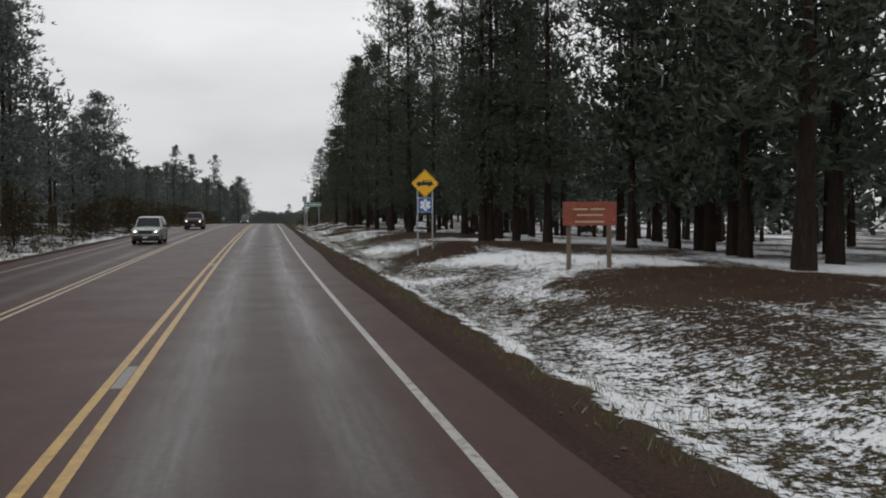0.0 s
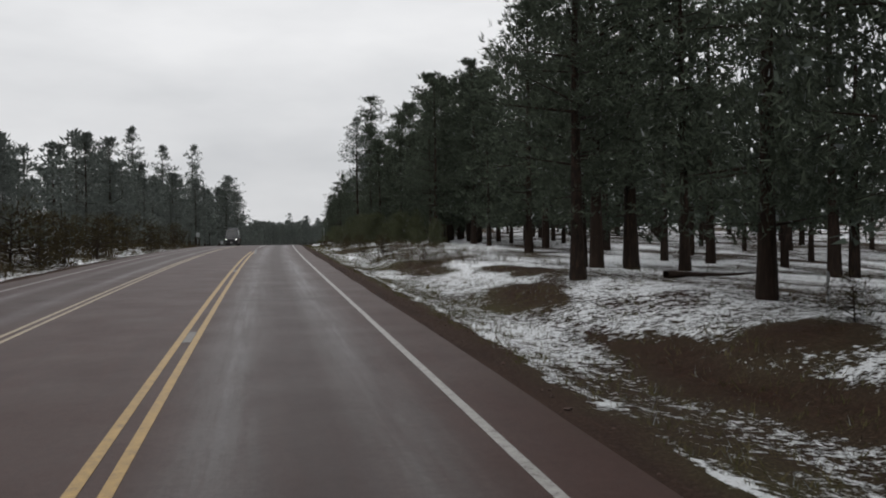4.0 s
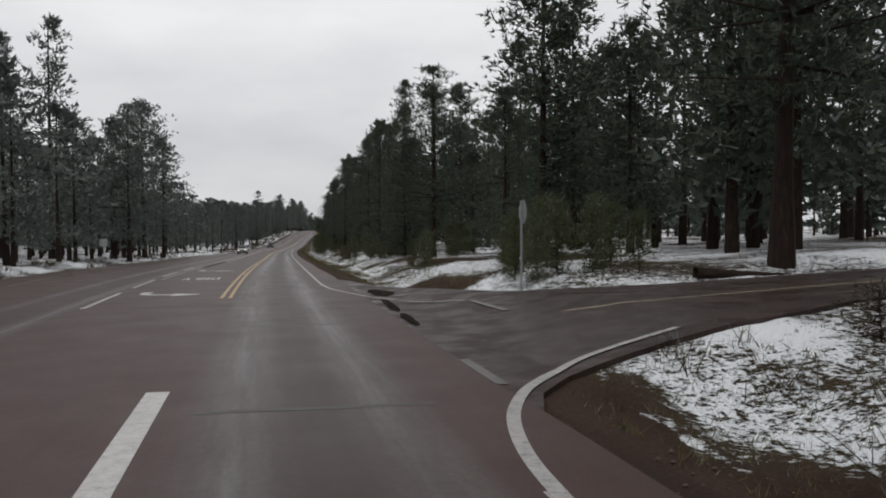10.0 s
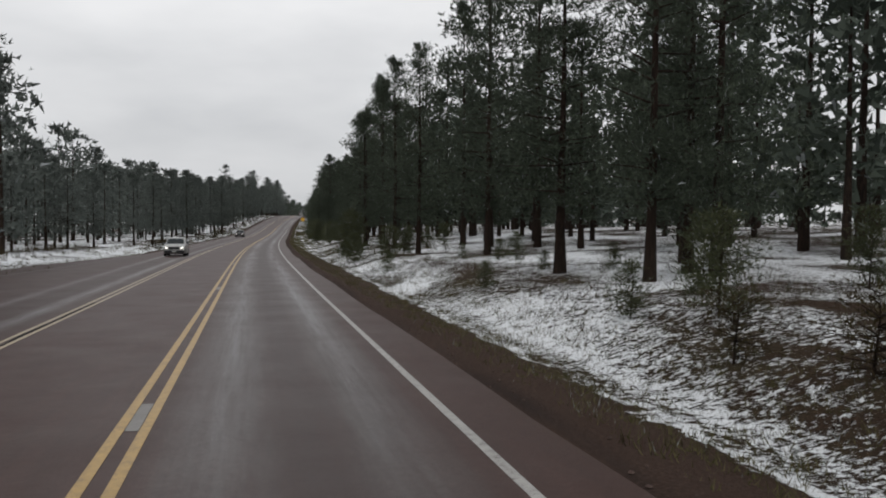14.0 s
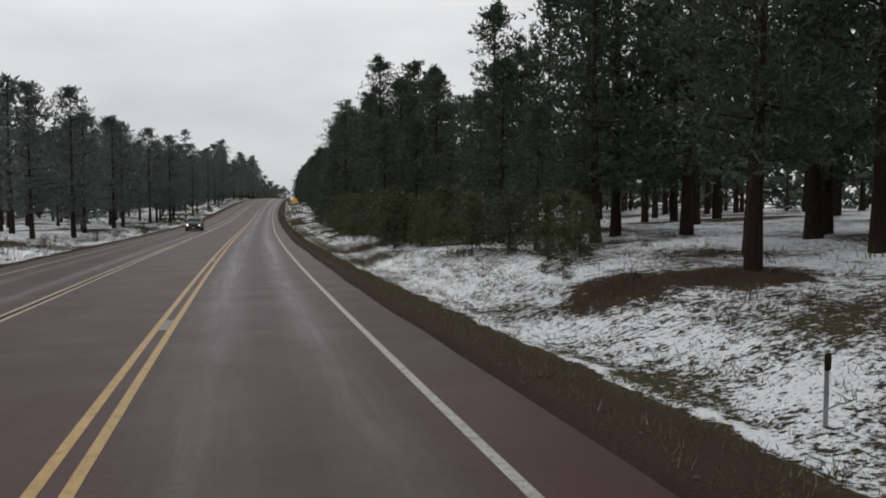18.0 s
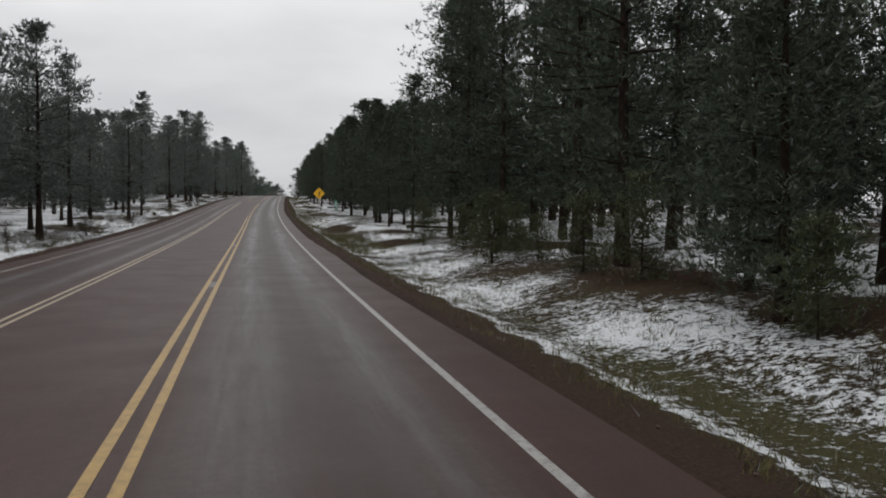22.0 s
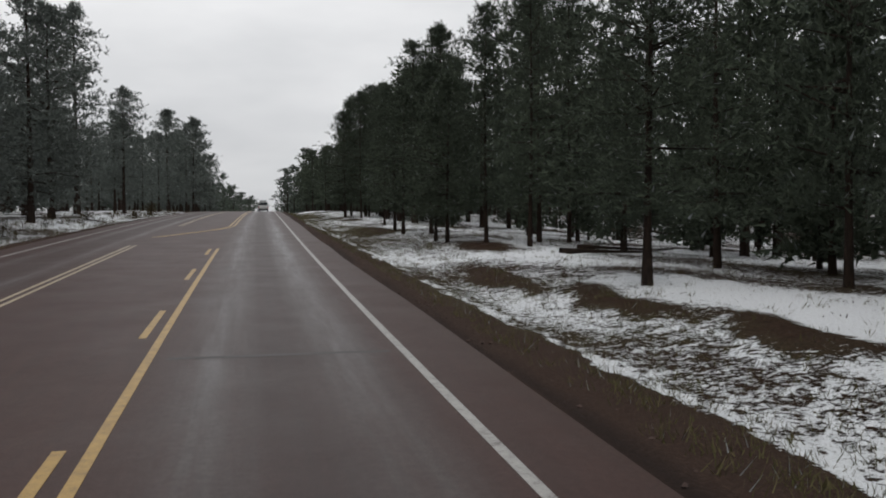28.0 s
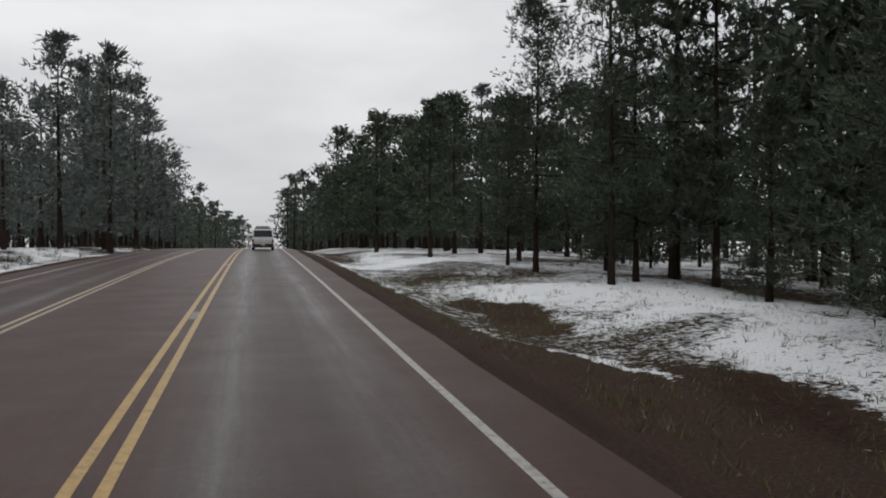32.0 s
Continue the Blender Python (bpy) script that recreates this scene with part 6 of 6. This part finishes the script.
def vehicle(name, paint, L, W, clear_z, belt, hood_z, roof, wheel_r, wheelbase, hood_y, glass0, glass1, tail0, tail1, label, category, lit=False, bed=None, rack=False, boxy=0.0, tail_lift=0.0):
    """A road vehicle that faces +y. hood_y: where the bonnet meets the screen; glass0, glass1: screen's foot and head; tail0, tail1: rear head and foot of the cabin."""
    ob = new(name)
    h, f, b = W / 2, L / 2, -L / 2
    ya, yb = wheelbase / 2 + 0.05, -wheelbase / 2 + 0.05
    ra = wheel_r * 1.18
    low = [(b + 0.05, clear_z + 0.12)] + arch(yb, ra, clear_z) + arch(ya, ra, clear_z) + [(f - 0.06, clear_z + 0.1), (f, clear_z + 0.35), (f - 0.02, hood_z - 0.16), (f - 0.18, hood_z), (hood_y, hood_z + 0.06)]
    if bed is None:
        up = [(glass0, belt), (tail1, belt), (b + 0.02, belt - 0.06 + tail_lift), (b, clear_z + 0.45)]
    else:
        up = [(glass0, belt), (tail1, belt), (tail1 - 0.01, bed), (b + 0.02, bed), (b, clear_z + 0.4)]
    soft(part("body", bow(prism_bm(low + up, -h, h), h, f, b, (hood_y, hood_z)), paint, ob))
    # cabin: narrower at the roof
    t = h - 0.06 - 0.16 * (1 - boxy)
    e = h - 0.05
    bm = bmesh.new()
    prof = [(glass0, belt - 0.02, e), (glass1, roof - 0.05, t), (glass1 - 0.25, roof, t - 0.06), (tail0 + 0.2, roof, t - 0.06), (tail0, roof - 0.06, t), (tail1, belt - 0.02, e)]
    ra_, la_ = [bm.verts.new((w, y, z)) for y, z, w in prof], [bm.verts.new((-w, y, z)) for y, z, w in prof]
    n = len(prof)
    bm.faces.new(ra_)
    bm.faces.new(la_[::-1])
    for i in range(n):
        bm.faces.new((ra_[i], la_[i], la_[(i + 1) % n], ra_[(i + 1) % n]))
    bmesh.ops.recalc_face_normals(bm, faces=bm.faces)
    bmesh.ops.bevel(bm, geom=list(bm.edges), offset=0.06, segments=3, affect="EDGES")
    soft(part("cabin", bm, paint, ob))

    def lerp(p, q, k):
        return tuple(a + (c - a) * k for a, c in zip(p, q))

    def face_pane(nm, yf, zf, wf, yt, zt, wt, d, k0=0.10, k1=0.92):
        a, c = lerp((yf, zf, wf), (yt, zt, wt), k0), lerp((yf, zf, wf), (yt, zt, wt), k1)
        quad_pane(ob, nm, [(-a[2] + 0.09, a[0] + d, a[1]), (a[2] - 0.09, a[0] + d, a[1]), (c[2] - 0.07, c[0] + d, c[1]), (-c[2] + 0.07, c[0] + d, c[1])], GLASS)

    face_pane("windscreen", glass0, belt, e, glass1, roof - 0.05, t, 0.014)
    face_pane("rear_window", tail1, belt, e, tail0, roof - 0.06, t, -0.014, 0.15)
    for sx in (-1, 1):
        y_f, y_b = glass0, tail1
        top_f, top_b = glass1 - 0.12, tail0 + 0.12
        cuts = 2 if L < 5.0 or bed else 3
        for k in range(cuts):
            a0, a1 = k / cuts, (k + 1) / cuts
            lo0, lo1 = y_f - 0.35 + (y_b + 0.25 - y_f + 0.35) * a0, y_f - 0.35 + (y_b + 0.25 - y_f + 0.35) * a1
            hi0, hi1 = top_f - 0.1 + (top_b - top_f + 0.1) * a0, top_f - 0.1 + (top_b - top_f + 0.1) * a1
            z0, z1 = belt + 0.05, roof - 0.14
            w0, w1 = e - 0.05 * (e - t) + 0.012, t + 0.10 * (e - t) + 0.014
            quad_pane(ob, "side_window", [(sx * w0, lo0 - 0.03, z0), (sx * w0, lo1 + 0.03, z0), (sx * w1, hi1 + 0.03, z1), (sx * w1, hi0 - 0.03, z1)][::sx], GLASS)
        part("mirror", box_bm(sx * (h + 0.10) - 0.09, sx * (h + 0.10) + 0.09, glass0 - 0.32, glass0 - 0.22, belt + 0.02, belt + 0.2, 0.02), TRIM, ob)
        bm = box_bm(-0.17, 0.17, -0.07, 0.03, -0.075, 0.075, 0.03)
        for v in bm.verts:
            v.co.z += 0.16 * sx * v.co.x - 0.25 * v.co.y
        lamp = part("headlight", bm, UNLIT, ob, "lit headlamp" if lit else "clear headlamp", Matrix.Translation((sx * (h - 0.26), f - 0.115, hood_z - 0.20)) @ pose(0, 0, 0, 0, 0, -sx * 22))
        if lit:
            part("bulb", tube_bm((-sx * 0.03, 0.02, -0.01), (-sx * 0.03, 0.045, -0.01), 0.055, None, 12), LIT, lamp)
        part("tail_light", box_bm(sx * (h - 0.10) - 0.08, sx * (h - 0.10) + 0.08, b - 0.015, b + 0.06, belt - 0.40, belt - 0.10, 0.015), TAIL, ob)
        wheel(ob, sx * (h - 0.12), ya, wheel_r, 0.23, sx)
        wheel(ob, sx * (h - 0.12), yb, wheel_r, 0.23, sx)
        part("handle", box_bm(sx * h - 0.02, sx * h + 0.025, glass0 - 1.15, glass0 - 0.97, belt - 0.16, belt - 0.12, 0.006), TRIM, ob)
    part("front_bumper", bow(box_bm(-h + 0.03, h - 0.03, f - 0.12, f + 0.05, clear_z + 0.08, clear_z + 0.30), h, f, b, None, 0.04), TRIM, ob)
    part("rear_bumper", bow(box_bm(-h + 0.03, h - 0.03, b - 0.06, b + 0.12, clear_z + 0.10, clear_z + 0.32), h, f, b, None, 0.04), TRIM, ob)
    part("grille", box_bm(-h + 0.48, h - 0.48, f - 0.10, f + 0.012, hood_z - 0.34, hood_z - 0.12, 0.015), TRIM, ob)
    part("plate_bar", box_bm(-0.16, 0.16, f + 0.045, f + 0.06, clear_z + 0.14, clear_z + 0.26), PLATE, ob)
    part("plate_bar", box_bm(-0.16, 0.16, b - 0.075, b - 0.055, clear_z + 0.16, clear_z + 0.30), PLATE, ob)
    part("underbody", box_bm(-h + 0.2, h - 0.2, b + 0.3, f - 0.3, clear_z - 0.02, clear_z + 0.2), TRIM, ob)
    if rack:
        for x in (-t + 0.12, t - 0.12):
            part("roof_rail", tube_bm((x, glass1 - 0.4, roof + 0.08), (x, tail0 + 0.3, roof + 0.08), 0.025), TRIM, ob)
        for y in np.linspace(glass1 - 0.5, tail0 + 0.5, 3):
            part("cross_bar", box_bm(-t + 0.1, t - 0.1, y - 0.03, y + 0.03, roof - 0.01, roof + 0.07, 0.01), TRIM, ob)
        part("roof_load", box_bm(-t + 0.2, t - 0.25, tail0 + 0.5, glass1 - 0.9, roof + 0.08, roof + 0.26, 0.05), plain("grey_roof_box", (0.22, 0.23, 0.24), 0.5), ob)
    tagged(ob, label, category)
    return ob


def park(ob, s, u, onward=True):
    ob.matrix_basis = Matrix.Translation(spot(s, u, 0.003)) @ pose(0, 0, 0, 0, 0, along(s) + (0 if onward else 180)) @ pose(0, 0, 0, tilt(s) * (1 if onward else -1))


silver = car_paint("silver_grey_paint", (0.36, 0.40, 0.38), 0.5)
white = car_paint("dirty_white_paint", (0.46, 0.46, 0.45), 0.0)
maroon = car_paint("dark_maroon_paint", (0.05, 0.022, 0.020))
black = car_paint("black_paint", (0.020, 0.021, 0.024))
park(vehicle("suv", silver, 4.5, 1.80, 0.24, 1.02, 1.0, 1.72, 0.34, 2.65, 0.95, 0.85, 0.25, -1.75, -2.15, "silver-grey SUV with dark bumpers on wet asphalt", "car", True), 59.4, -8.9, False)
park(vehicle("pickup_truck", maroon, 5.5, 1.90, 0.28, 1.12, 1.10, 1.80, 0.38, 3.3, 1.15, 1.05, 0.45, -0.55, -0.85, "dark maroon pickup truck with headlights lit", "pickup truck", True, bed=1.10), 98.0, -9.1, False)
park(vehicle("camper_van", black, 6.0, 2.02, 0.28, 1.28, 1.15, 2.62, 0.38, 3.7, 2.1, 2.0, 1.25, -2.82, -2.95, "tall black camper van with headlights lit and roof rack", "van", True, rack=True, boxy=0.7), 236.9, -9.55, False)
park(vehicle("hatchback", white, 4.3, 1.78, 0.2, 0.98, 0.92, 1.55, 0.32, 2.6, 1.0, 0.9, 0.15, -1.55, -2.05, "white compact car with headlights on the wet road", "car", True), 394.0, -9.0, False)
park(vehicle("sedan", black, 4.8, 1.84, 0.18, 0.95, 0.90, 1.46, 0.33, 2.8, 0.95, 0.85, 0.05, -1.25, -1.85, "black sedan with bright headlights on the wet road", "car", True), 509.8, -9.0, False)
park(vehicle("wagon", white, 4.9, 1.90, 0.25, 1.05, 1.02, 1.86, 0.36, 2.8, 1.05, 0.95, 0.4, -2.1, -2.38, "boxy white wagon with roof rack and dark rear window", "car", rack=True, boxy=0.5), 797.0, -1.75, True)
